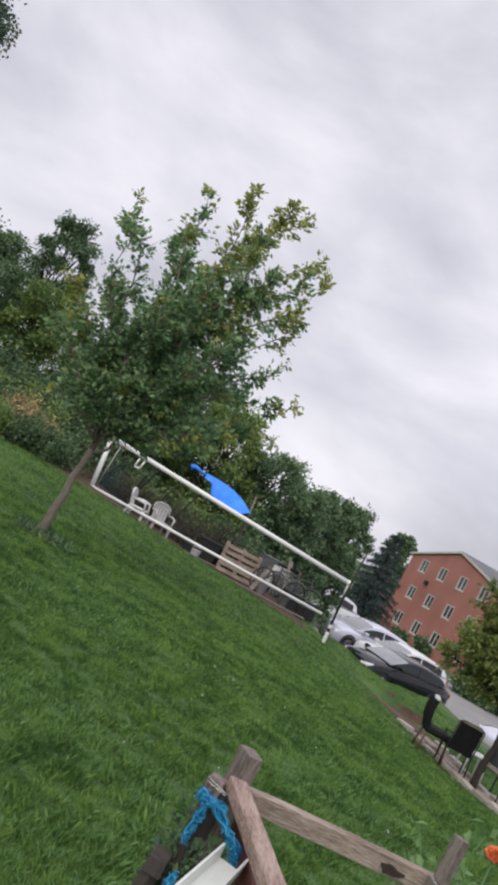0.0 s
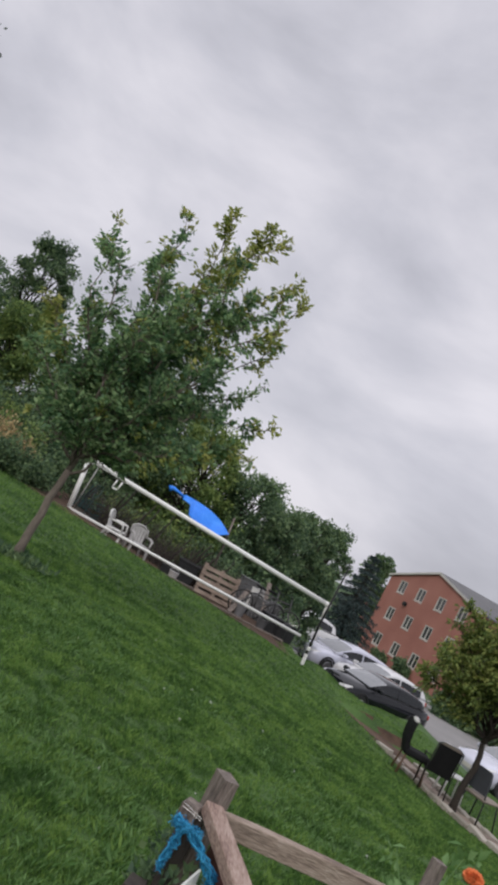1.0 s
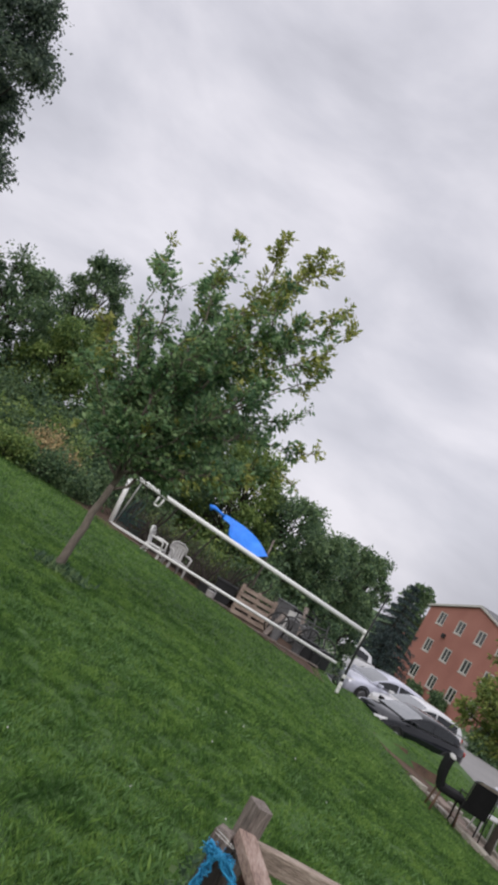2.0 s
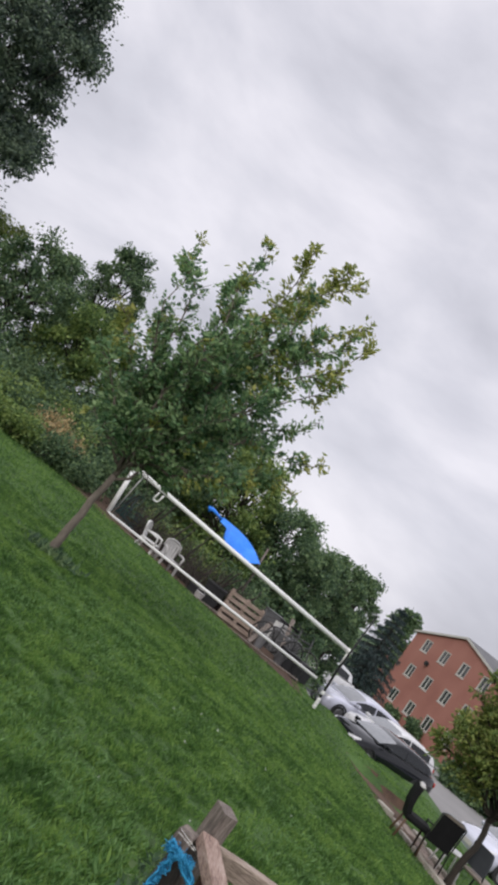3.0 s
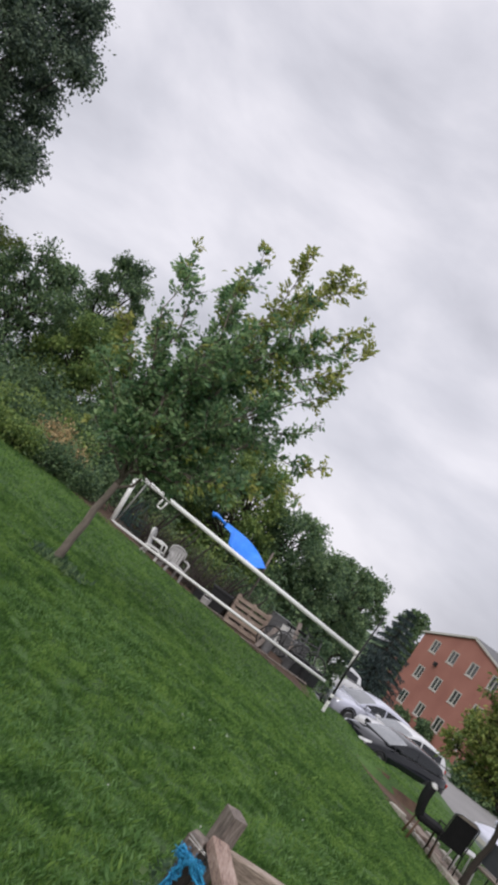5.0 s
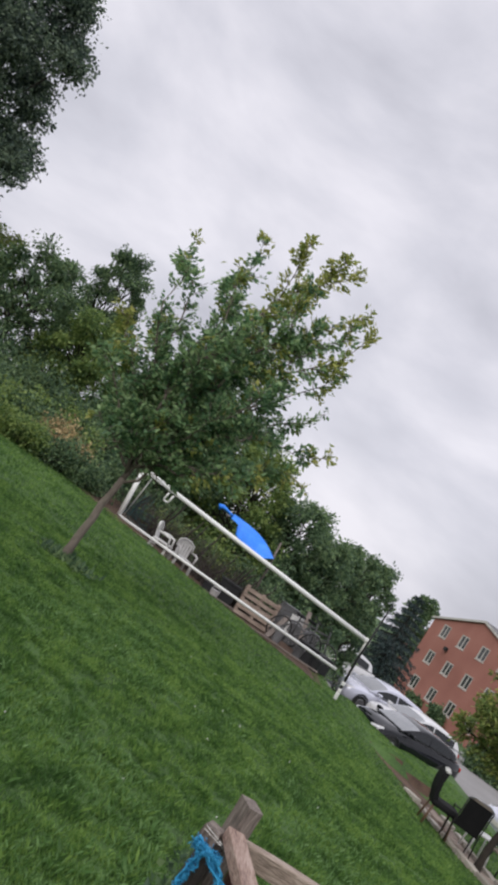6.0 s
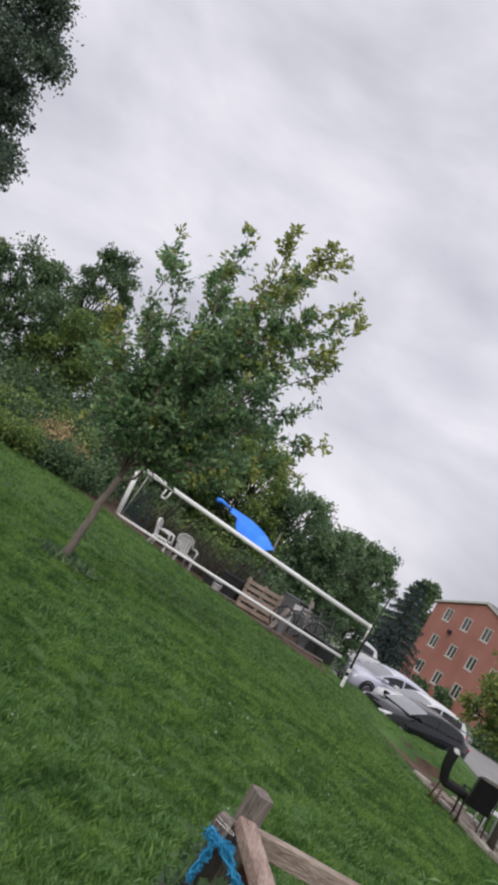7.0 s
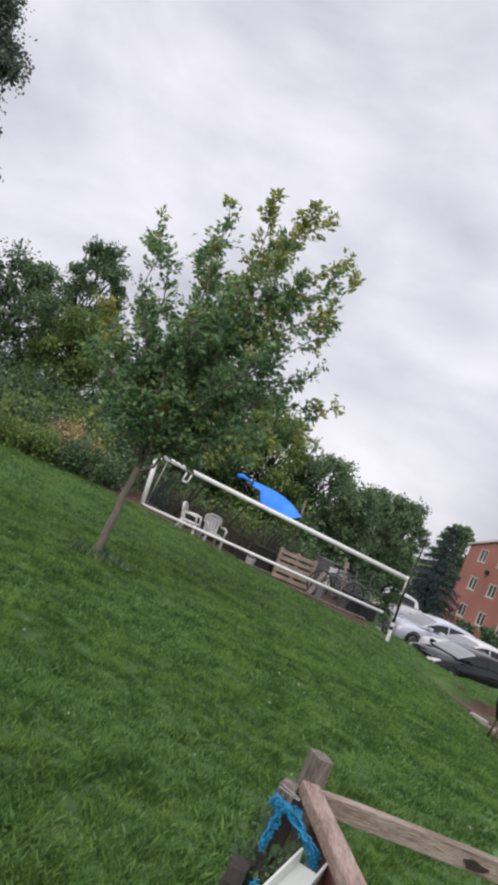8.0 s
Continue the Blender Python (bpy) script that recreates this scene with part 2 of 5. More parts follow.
# ---- mesh helpers ----
class Geo:
    """Gathers vertices and faces of one mesh."""

    def __init__(self):
        self.v, self.f = [], []

    def add(self, verts, faces):
        k = len(self.v)
        self.v += [tuple(p) for p in verts]
        self.f += [tuple(i + k for i in q) for q in faces]
        return self

    def box(self, size, m=None, chamfer=0.0):
        """A box round its centre, all edges chamfered."""
        bm = bmesh.new()
        bmesh.ops.create_cube(bm, size=1, matrix=Matrix.Diagonal((*size, 1)))
        if chamfer:
            bmesh.ops.bevel(bm, geom=bm.edges[:], offset=chamfer, segments=1, affect="EDGES")
        bm.verts.ensure_lookup_table()
        m = m or Matrix()
        self.add([m @ p.co for p in bm.verts], [[p.index for p in q.verts] for q in bm.faces])
        bm.free()
        return self

    def tube(self, pts, radii, n=8, cap=True):
        pts = [Vector(p) for p in pts]
        if isinstance(radii, (int, float)):
            radii = [radii] * len(pts)
        k, ring = len(self.v), []
        side = None
        for i, p in enumerate(pts):
            d = (pts[min(i + 1, len(pts) - 1)] - pts[max(i - 1, 0)]).normalized()
            if side is None:
                side = d.orthogonal().normalized()
            side = (side - d * side.dot(d)).normalized()
            up = d.cross(side)
            for j in range(n):
                a = 2 * math.pi * j / n
                self.v.append(tuple(p + (side * math.cos(a) + up * math.sin(a)) * radii[i]))
        for i in range(len(pts) - 1):
            for j in range(n):
                a, b = k + i * n + j, k + i * n + (j + 1) % n
                self.f.append((a, b, b + n, a + n))
        if cap:
            self.f.append(tuple(k + j for j in range(n - 1, -1, -1)))
            self.f.append(tuple(k + (len(pts) - 1) * n + j for j in range(n)))
        return self

    def loft(self, rings, cap=True):
        """Joins rings of as many points each; every ring is closed."""
        k, n = len(self.v), len(rings[0])
        for r in rings:
            self.v += [tuple(p) for p in r]
        for i in range(len(rings) - 1):
            for j in range(n):
                a, b = k + i * n + j, k + i * n + (j + 1) % n
                self.f.append((a, b, b + n, a + n))
        if cap:
            self.f.append(tuple(k + j for j in range(n - 1, -1, -1)))
            self.f.append(tuple(k + (len(rings) - 1) * n + j for j in range(n)))
        return self


def link(name, geo, material, parent=None, label="", smooth=False):
    me = bpy.data.meshes.new(name)
    me.from_pydata(geo.v, [], geo.f)
    me.materials.append(material)
    if smooth:
        me.shade_smooth()
    ob = new(name, me)
    if parent is not None:
        ob.parent = parent
    if label:
        ob["label"] = label
    return ob


def part(name, geo, material, parent, label="", smooth=False):
    return link(name, geo, material, parent, label, smooth)


def thing(name, m, label, category, group="", kind=""):
    ob = new(name)
    ob.matrix_world = m
    return tagged(ob, label, category, group, kind)


def at(x, y, z, yaw=0.0):
    return pose(x, y, z, 0, 0, yaw)


def big_mesh(name, verts, tris, material, parent=None):
    """One mesh from arrays of vertices and triangles."""
    me = bpy.data.meshes.new(name)
    me.vertices.add(len(verts))
    me.vertices.foreach_set("co", np.asarray(verts, np.float32).ravel())
    me.loops.add(tris.size)
    me.loops.foreach_set("vertex_index", tris.astype(np.int32).ravel())
    me.polygons.add(len(tris))
    me.polygons.foreach_set("loop_start", np.arange(0, tris.size, 3, dtype=np.int32))
    me.materials.append(material)
    me.update(calc_edges=True)
    ob = new(name, me)
    if parent is not None:
        ob.parent = parent
    return ob


def unit(a):
    return a / (np.linalg.norm(a, axis=1, keepdims=True) + 1e-9)


def leaves(name, places, size, material, parent, rng, out=None, droop=0.3, width=0.5, vary=0.35):
    """Folded leaves, two triangles each, at the places; out: the way that each one points."""
    p = np.asarray(places, float)
    n = len(p)
    d = rng.normal(size=(n, 3))
    if out is not None:
        d = 0.55 * unit(d) + np.asarray(out)
    d[:, 2] -= droop
    d = unit(d)
    s = unit(np.cross(d, rng.normal(size=(n, 3))))
    nn = np.cross(d, s)
    ln = (size * (1 + vary * rng.uniform(-1, 1, n)))[:, None]
    v = np.empty((n, 4, 3))
    v[:, 0] = p
    v[:, 1] = p + d * ln * 0.45 + s * ln * width * 0.5 + nn * ln * 0.12
    v[:, 2] = p + d * ln
    v[:, 3] = p + d * ln * 0.45 - s * ln * width * 0.5 + nn * ln * 0.12
    k = np.arange(n)[:, None] * 4
    tris = np.concatenate([k + [0, 1, 2], k + [0, 2, 3]])
    return big_mesh(name, v.reshape(-1, 3), tris, material, parent)


def wander(a, b, steps, amount, rng, sag=0.0):
    """A bent line from a to b."""
    a, b = np.asarray(a, float), np.asarray(b, float)
    pts, ln = [], np.linalg.norm(b - a)
    off = np.zeros(3)
    for i in range(steps + 1):
        u = i / steps
        if 0 < i < steps:
            off = off * 0.6 + rng.normal(size=3) * amount * ln
        w = 1 if 0 < i < steps else 0
        q = a + (b - a) * u + off * w
        q[2] += sag * ln * 4 * u * (1 - u)
        pts.append(q)
    return np.array(pts)


# ---- ground ----
def step(a, b, v):
    u = min(1.0, max(0.0, (v - a) / (b - a)))
    return u * u * (3 - 2 * u)


def beyond(x, y):
    """How far a place lies past the lawn's edge, towards the car park."""
    edge = 17.4 + max(0.0, x - 3.2) * 1.2 + 5.0 * step(3.7, 2.9, x)
    return max((y - edge) * 0.75, x - 9.2 - 0.02 * y)


def lip(x, y):
    """How far a place lies past the low cut bank in the turf, beyond the path's end."""
    return (y - 15.98 + 0.10 * (x - 4.5) + 0.10 * noise.noise((x * 2.2, 0.0, 4.0))) * 0.92


def ground_z(x, y):
    lawn = (-0.09 - 0.09 * max(-5.0, min(9.0, x))) * step(5, 14, y)
    lawn -= 0.30 * step(2.5, 5.0, x) * step(5, 10, y) * step(19, 14, y)
    lawn -= 0.17 * step(16.75, 17.15, y) * step(-2.7, -1.9, x) * step(2.5, 0.5, x)
    lawn -= 0.48 * step(4.0, 6.5, x) * step(15, 20, y)
    lawn += 0.025 * noise.noise((x * 0.7, y * 0.7, 0.3)) * step(4, 8, y)
    s = lip(x, y)
    lawn += (0.20 * step(-0.06, 0.16, s) * step(2.6, 0.5, s) - 0.05 * step(-0.9, -0.3, s) * step(0.1, -0.1, s)) * step(4.2, 5.1, x) * step(6.8, 6.0, x)
    low = -2.03 - 1.17 * step(36, 62, y)
    return lawn + (low - lawn) * step(0.0, 2.0, beyond(x, y))


def sheet(name, xs, ys, keep, lift, material):
    idx, g = {}, Geo()
    for i, x in enumerate(xs):
        for j, y in enumerate(ys):
            idx[i, j] = len(g.v)
            g.v.append((x, y, ground_z(x, y) + lift))
    for i in range(len(xs) - 1):
        for j in range(len(ys) - 1):
            if keep((xs[i] + xs[i + 1]) / 2, (ys[j] + ys[j + 1]) / 2):
                g.f.append((idx[i, j], idx[i + 1, j], idx[i + 1, j + 1], idx[i, j + 1]))
    return link(name, g, material, smooth=True)


def spaced(lo, hi, fine_lo, fine_hi, d, grow=1.35):
    out = list(np.arange(fine_lo, fine_hi, d))
    q, s = fine_hi, d
    while q < hi:
        out.append(q)
        s *= grow
        q += s
    out.append(hi)
    q, s = fine_lo, d
    while q > lo:
        s *= grow
        q -= s
        out.insert(0, max(q, lo))
    return [float(a) for a in out]


GX, GY = spaced(-900, 900, -9, 22, 0.22, 1.3), spaced(-60, 1800, -2, 44, 0.22, 1.3)
tagged(sheet("ground", GX, GY, lambda x, y: True, 0.0, M_TURF), "uneven mown green lawn turf sloping to a car park", "ground", kind="structure")
RX, RY = spaced(2, 200, 2, 40, 0.5), spaced(-30, 60, 10, 60, 0.5)
tagged(sheet("road", RX, RY, lambda x, y: beyond(x, y) > 2.1 and y < 52, 0.012, M_ASPHALT), "worn pale grey asphalt car park", "road", kind="structure")
SX, SY = spaced(-9, 4.2, -9, 4.1, 0.25), spaced(16.4, 22, 16.45, 21.9, 0.15)
tagged(sheet("soil_bed", SX, SY, lambda x, y: y > 16.85 + 0.18 * noise.noise((x * 1.3, 0, 5)) - 0.35 * step(-1.5, -3, x) and x < 3.2 and beyond(x, y) < 1.2, 0.012, M_SOIL), "strip of bare brown soil along the lawn", "soil", kind="structure")


def blades(name, count, y_lo, y_hi, height, wide, material, seed, keep=None, span=None):
    """Grass blades, two triangles each, over a stretch of the lawn."""
    rng = np.random.default_rng(seed)
    y = y_lo + (y_hi - y_lo) * rng.random(count)
    lo, hi = (-0.42 * y - 0.5, np.minimum(0.62 * y + 0.6, 9.4)) if span is None else (span[0], span[1])
    x = lo + (hi - lo) * rng.random(count)
    ok = np.array([beyond(a, b) < 0.9 and not (b > 16.86 + 0.1 * noise.noise((a * 2.0, 0, 5)) and a < 3) and not on_path(a, b) and not on_cut(a, b) for a, b in zip(x, y)])
    x, y = x[ok], y[ok]
    gap = np.array([noise.noise((a * 5.5, b * 5.5, 3.0)) + 0.6 * noise.noise((a * 12.0, b * 12.0, 6.0)) for a, b in zip(x, y)])
    ok = rng.random(len(x)) < 0.82 + 0.8 * gap + 0.25 * np.clip((y - 9.0) / 4.0, 0, 1)
    gap = gap * np.clip(1.4 - y / 14.0, 0.25, 1.0)
    x, y, gap = x[ok], y[ok], gap[ok]
    if keep is not None:
        ok = np.array([rng.random() < keep(a, b) for a, b in zip(x, y)])
        x, y, gap = x[ok], y[ok], gap[ok]
    n = len(x)
    z = np.array([ground_z(a, b) for a, b in zip(x, y)])
    tuft = np.array([noise.noise((a * 2.2, b * 2.2, 9.0)) for a, b in zip(x, y)])
    h = height * (1 + 0.45 * tuft + 0.75 * gap) * rng.uniform(0.6, 1.3, n)
    ang = rng.uniform(0, 2 * np.pi, n)
    side = np.stack([np.cos(ang), np.sin(ang), np.zeros(n)], 1)
    lean_a = rng.uniform(0, 2 * np.pi, n)
    lean = np.stack([np.cos(lean_a), np.sin(lean_a), np.zeros(n)], 1) * (h * rng.uniform(0.1, 0.9, n))[:, None]
    p = np.stack([x, y, z - 0.005], 1)
    up = np.stack([np.zeros(n), np.zeros(n), h], 1)
    w = (wide * rng.uniform(0.7, 1.3, n))[:, None]
    v = np.empty((n, 4, 3))
    v[:, 0], v[:, 1] = p - side * w, p + side * w
    v[:, 2] = p + up * 0.65 + lean * 0.4 + side * w * 0.75
    v[:, 3] = p + up + lean
    k = np.arange(n)[:, None] * 4
    tris = np.concatenate([k + [0, 1, 2], k + [0, 2, 3]])
    return big_mesh(name, v.reshape(-1, 3), tris, material)


PATH = [(5.12, 14.9), (5.40, 14.2), (5.52, 13.3), (5.60, 12.0), (5.80, 10.8), (6.28, 9.2), (7.0, 7.8)]


def path_x(y):
    for (xa, ya), (xb, yb) in zip(PATH, PATH[1:]):
        if yb <= y <= ya:
            return xa + (xb - xa) * (ya - y) / (ya - yb)
    return None


def on_path(x, y):
    q = path_x(y)
    return q is not None and q - 0.10 < x < q + 0.86


def on_cut(x, y):
    """The bare face of the cut bank."""
    return 4.45 < x < 6.0 and -1.25 * min(x - 4.45, 0.85) + 0.3 * noise.noise((x * 2.5, y * 2.5, 1.0)) < lip(x, y) < 0.06


def weedy(x, y):
    return max(0.0, noise.noise((x * 0.8 + 3, y * 0.8, 2.0)) + 0.02) * 2.4 * step(3.0, 0.8, x)


for nm, cnt, a, b, h, w, mt, sd, kp, lb in (
        ("grass", 230000, 2.0, 6.0, 0.033, 0.0025, M_GRASS, 1, None, "thick fresh green grass on the lawn"),
        ("grass", 330000, 6.0, 11.0, 0.034, 0.0033, M_GRASS, 2, None, "thick fresh green grass on the lawn"),
        ("grass", 200000, 11.0, 24.0, 0.036, 0.0062, M_GRASS, 3, None, "thick fresh green grass on the lawn"),
        ("clover", 110000, 2.5, 9.5, 0.044, 0.0036, M_WEED, 4, weedy, "pale clover and weed patches in the grass")):
    tagged(blades(nm, cnt, a, b, h, w, mt, sd, kp), lb, "grass", kind="stuff")

tagged(blades("grass", 60000, -9.0, 17.0, 0.055, 0.006, M_GRASS, 5, None, (-9.0, 8.4)), "thick fresh green grass on the lawn", "grass", kind="stuff")


# ---- trees ----
def limb_points(line, a, b, count, rng):
    """Places picked along a bent line between the shares a and b, with the way it runs there."""
    u = a + (b - a) * np.sort(rng.random(count))
    k = u * (len(line) - 1)
    i = np.minimum(k.astype(int), len(line) - 2)
    f = (k - i)[:, None]
    return line[i] * (1 - f) + line[i + 1] * f, unit(line[i + 1] - line[i]), u


def vase_tree(name, base, fork, tips, label, leaf, leaf_tip, bark, seed, r=0.07, twigs=22, per=12, size=0.09, twig=0.55, shell=(0.12, 1.0), tip_share=0.12, clear=-9.0, lead=0.9):
    """A small tree: a trunk to the fork, bent limbs to the tips, twigs along them, leaves along the twigs."""
    rng = np.random.default_rng(seed)
    tree = thing(name, at(*base), label, "tree")
    o = np.array(base)
    fk = np.array(fork) - o
    g = Geo()
    trunk = wander((0, 0, -0.05), fk, 6, 0.012, rng)
    g.tube(trunk, [r * (1.35 if i == 0 else 1.0 - 0.05 * i) for i in range(7)], 10)
    g.tube(wander(fk, fk + (0.05, 0.0, lead), 4, 0.02, rng), [r * 0.7, r * 0.6, r * 0.5, r * 0.36, r * 0.2], 8)
    part("trunk", g, bark, tree, smooth=True)
    spots, ways, tip_spots, tip_ways = [], [], [], []
    for tip in tips:
        tp = np.array(tip[:3]) - o
        golden = tip[3] if len(tip) > 3 else 1.0
        root = fk + (0.0, 0.0, -0.06 + lead * rng.random() * max(0.0, min(1.0, (tp[2] - fk[2]) / 2.5)))
        line = wander(root, tp, 8, 0.03, rng, sag=0.04)
        ln = np.linalg.norm(tp - fk)
        lg = Geo().tube(line, [r * 0.38 * (1 - 0.88 * i / 8) for i in range(9)], 7)
        tw = Geo()
        roots, run, share = limb_points(line, shell[0], shell[1], int(twigs * ln / 2.6) + 4, rng)
        for q, w, u in zip(roots, run, share):
            way = unit((0.6 * w + 0.85 * unit(rng.normal(size=(1, 3)))[0] + np.array((0, 0, 0.2)))[None])[0]
            end = q + way * twig * (1.15 - 0.88 * u) * rng.uniform(0.5, 1.2)
            tl = wander(q, end, 3, 0.06, rng)
            tw.tube(tl, [0.008, 0.006, 0.004, 0.002], 4, cap=False)
            if end[2] + o[2] < clear + 0.12 * rng.normal():
                continue
            sp, sw, _ = limb_points(tl, 0.1, 1.0, int(per * (1.25 - 0.72 * u) * rng.uniform(0.6, 1.4)), rng)
            low_ok = sp[:, 2] + o[2] > clear - 0.12
            sp, sw = sp[low_ok], sw[low_ok]
            yellow = rng.random() < golden * tip_share * (0.12 + 3.0 * u ** 3)
            (tip_spots if yellow else spots).extend(sp + rng.normal(size=sp.shape) * 0.03)
            (tip_ways if yellow else ways).extend(sw)
        lb = part("limb", lg, bark, tree, smooth=True)
        tagged(part("twigs", tw, bark, lb), kind="stuff")
    leaves("crown", spots, size, leaf, tree, rng, out=ways, droop=0.35)
    if tip_spots:
        leaves("yellowing_leaves", tip_spots, size, leaf_tip, tree, rng, out=tip_ways, droop=0.35)
    return tree


def crown_tree(name, base, height, width, label, leaf, seed, count=9000, size=0.16, trunk_r=0.14, clumps=64, low=0.18, depth=None, bark=None, group=""):
    """A broad tree: trunk, limbs to each clump, and many leaves round the clumps, denser at their rims."""
    rng = np.random.default_rng(seed)
    tree = thing(name, at(*base), label, "tree", group)
    bark = bark or M_BARK_DARK
    depth = depth or width
    g = Geo()
    trunk = wander((0, 0, -0.1), (rng.normal() * 0.1, rng.normal() * 0.1, height * 0.62), 6, 0.02, rng)
    g.tube(trunk, [trunk_r * (1.3 if i == 0 else 1 - 0.12 * i) for i in range(7)], 8)
    spots, out = [], []
    for k in range(clumps):
        h = low + (0.97 - low) * (k + rng.random()) / clumps
        wide = math.sqrt(max(0.03, 1 - ((h - 0.45) / 0.56) ** 2)) if h > 0.45 else 0.75 + 0.25 * h / 0.45
        ang = k * 2.399 + rng.normal() * 0.4
        rad = wide * rng.uniform(0.35, 0.92)
        c = np.array((math.cos(ang) * rad * width / 2, math.sin(ang) * rad * depth / 2, h * height))
        rr = 0.105 * (width + depth) / 2 * rng.uniform(0.6, 1.45)
        g.tube(wander(trunk[min(6, 1 + int(h * 6))], c, 4, 0.05, rng), [trunk_r * 0.3, trunk_r * 0.22, trunk_r * 0.15, 0.02, 0.008], 5)
        n = int(count / clumps)
        d = unit(rng.normal(size=(n, 3)))
        q = d * np.minimum(0.2 + np.abs(rng.normal(size=(n, 1))) * 0.5, 1.05) * rr * np.array((1.1, 1.1, 0.75))
        q += 0.45 * rr * np.array([noise.noise_vector(Vector(a * 2.5 / rr + c)) for a in q])
        spots.append(c + q)
        out.append(d)
    part("trunk", g, bark, tree, smooth=True)
    leaves("crown", np.concatenate(spots), size, leaf, tree, rng, out=np.concatenate(out) * 0.6, droop=0.2, width=0.6)
    return tree


def gz(x, y, d=0.0):
    return (x, y, ground_z(x, y) + d)


# ---- the apple tree on the lawn ----
AY = 9.3
vase_tree("apple_tree", gz(-1.72, 9.1), (-1.68, 9.25, 1.24), [
    # x, y, z, share of yellowing leaves
    (-2.72, AY + 0.1, 4.34, 0.3), (-2.55, AY - 0.3, 3.95, 0.2), (-1.98, AY + 0.1, 4.86, 0.6), (-2.08, AY + 0.5, 4.30, 0.2), (-1.38, AY - 0.2, 5.00, 3.0), (-1.20, AY + 0.5, 4.75, 1.5), (-0.90, AY + 0.1, 5.20, 3.5),
    (-0.58, AY - 0.3, 4.98, 2.0), (-0.24, AY + 0.2, 4.78, 1.4), (-0.34, AY - 0.2, 4.40, 1.0), (-0.08, AY - 0.4, 4.36, 1.8), (-0.20, AY + 0.3, 4.02, 0.8), (-0.04, AY + 0.4, 3.40, 0.3), (0.34, AY, 2.88, 1.2), (0.38, AY + 0.7, 2.42, 1.0),
    (-2.62, AY + 0.3, 3.50, 1.5), (-2.98, AY - 0.1, 3.02, 3.0), (-2.80, AY + 0.4, 2.75, 1.2), (-2.82, AY - 0.4, 2.45, 0.5), (-2.55, AY + 0.5, 1.92, 0.3), (-2.35, AY - 0.3, 1.75, 0.2),
    (-1.35, AY - 0.9, 3.6, 0.2), (-1.6, AY + 1.0, 3.9, 0.2), (-0.75, AY - 0.8, 3.1, 0.3), (-0.95, AY + 0.8, 3.7, 0.2), (-1.75, AY - 0.6, 3.2, 0.2), (-2.15, AY + 0.2, 2.7, 0.2), (-0.4, AY + 0.9, 2.3, 0.2), (-1.1, AY + 0.3, 2.2, 0.2),
    (-1.95, AY - 0.5, 2.15, 0.2), (-1.5, AY - 0.6, 2.25, 0.2), (-1.15, AY - 0.4, 2.1, 0.2), (-0.85, AY + 0.1, 2.05, 0.3), (-0.25, AY - 0.3, 2.1, 0.5), (-0.55, AY - 0.4, 1.95, 0.4)],
    "small vase-shaped fruit tree with green and yellowing leaves", M_LEAF_APPLE, M_LEAF_YELLOW, M_BARK, 11, r=0.057, twigs=46, per=23, size=0.076, twig=0.44, clear=1.6, tip_share=0.22)

# ---- woods and hedges behind the lawn ----
WOODS = [
    # x, y, height, width, leaf, seed, leaves, size, share of the height below the crown
    (-14.9, 21.0, 12.9, 7.3, M_LEAF_WILLOW, 21, 95000, 0.125, 0.33),
    (-12.4, 24.0, 6.6, 4.0, M_LEAF_OLIVE, 22, 22000, 0.105, 0.1),
    (-9.7, 22.5, 5.2, 3.6, M_LEAF_DARK, 23, 24000, 0.105, 0.1),
    (-9.2, 27.0, 10.0, 3.4, M_LEAF_DARK, 24, 24000, 0.11, 0.35),
    (-1.9, 25.6, 7.0, 4.0, M_LEAF_DARK, 32, 20000, 0.11, 0.1),
    (-5.6, 26.0, 6.2, 4.0, M_LEAF_DARK, 33, 20000, 0.11, 0.1),
    (-7.2, 22.6, 4.2, 3.6, M_LEAF_MID, 25, 22000, 0.105, 0.1),
    (-3.2, 22.5, 4.6, 4.0, M_LEAF_DARK, 26, 24000, 0.105, 0.1),
] + [
    (-0.6, 23.5, 5.0, 3.8, M_LEAF_MID, 27, 24000, 0.105, 0.1),
    (1.3, 24.0, 4.9, 3.4, M_LEAF_DARK, 28, 24000, 0.105, 0.1),
    (2.7, 25.5, 5.1, 3.2, M_LEAF_DARK, 29, 24000, 0.105, 0.1),
    (3.9, 27.5, 5.4, 3.0, M_LEAF_DARK, 30, 22000, 0.11, 0.1),
    (5.5, 31.0, 5.6, 2.5, M_LEAF_DARK, 31, 18000, 0.115, 0.1),
]
for x, y, h, w, lf, sd, n, s, lo in WOODS:
    crown_tree("tree", gz(x, y), h, w, "dense dark green broadleaf tree behind the lawn", lf, sd, n, s, low=lo, group="trees behind the lawn")


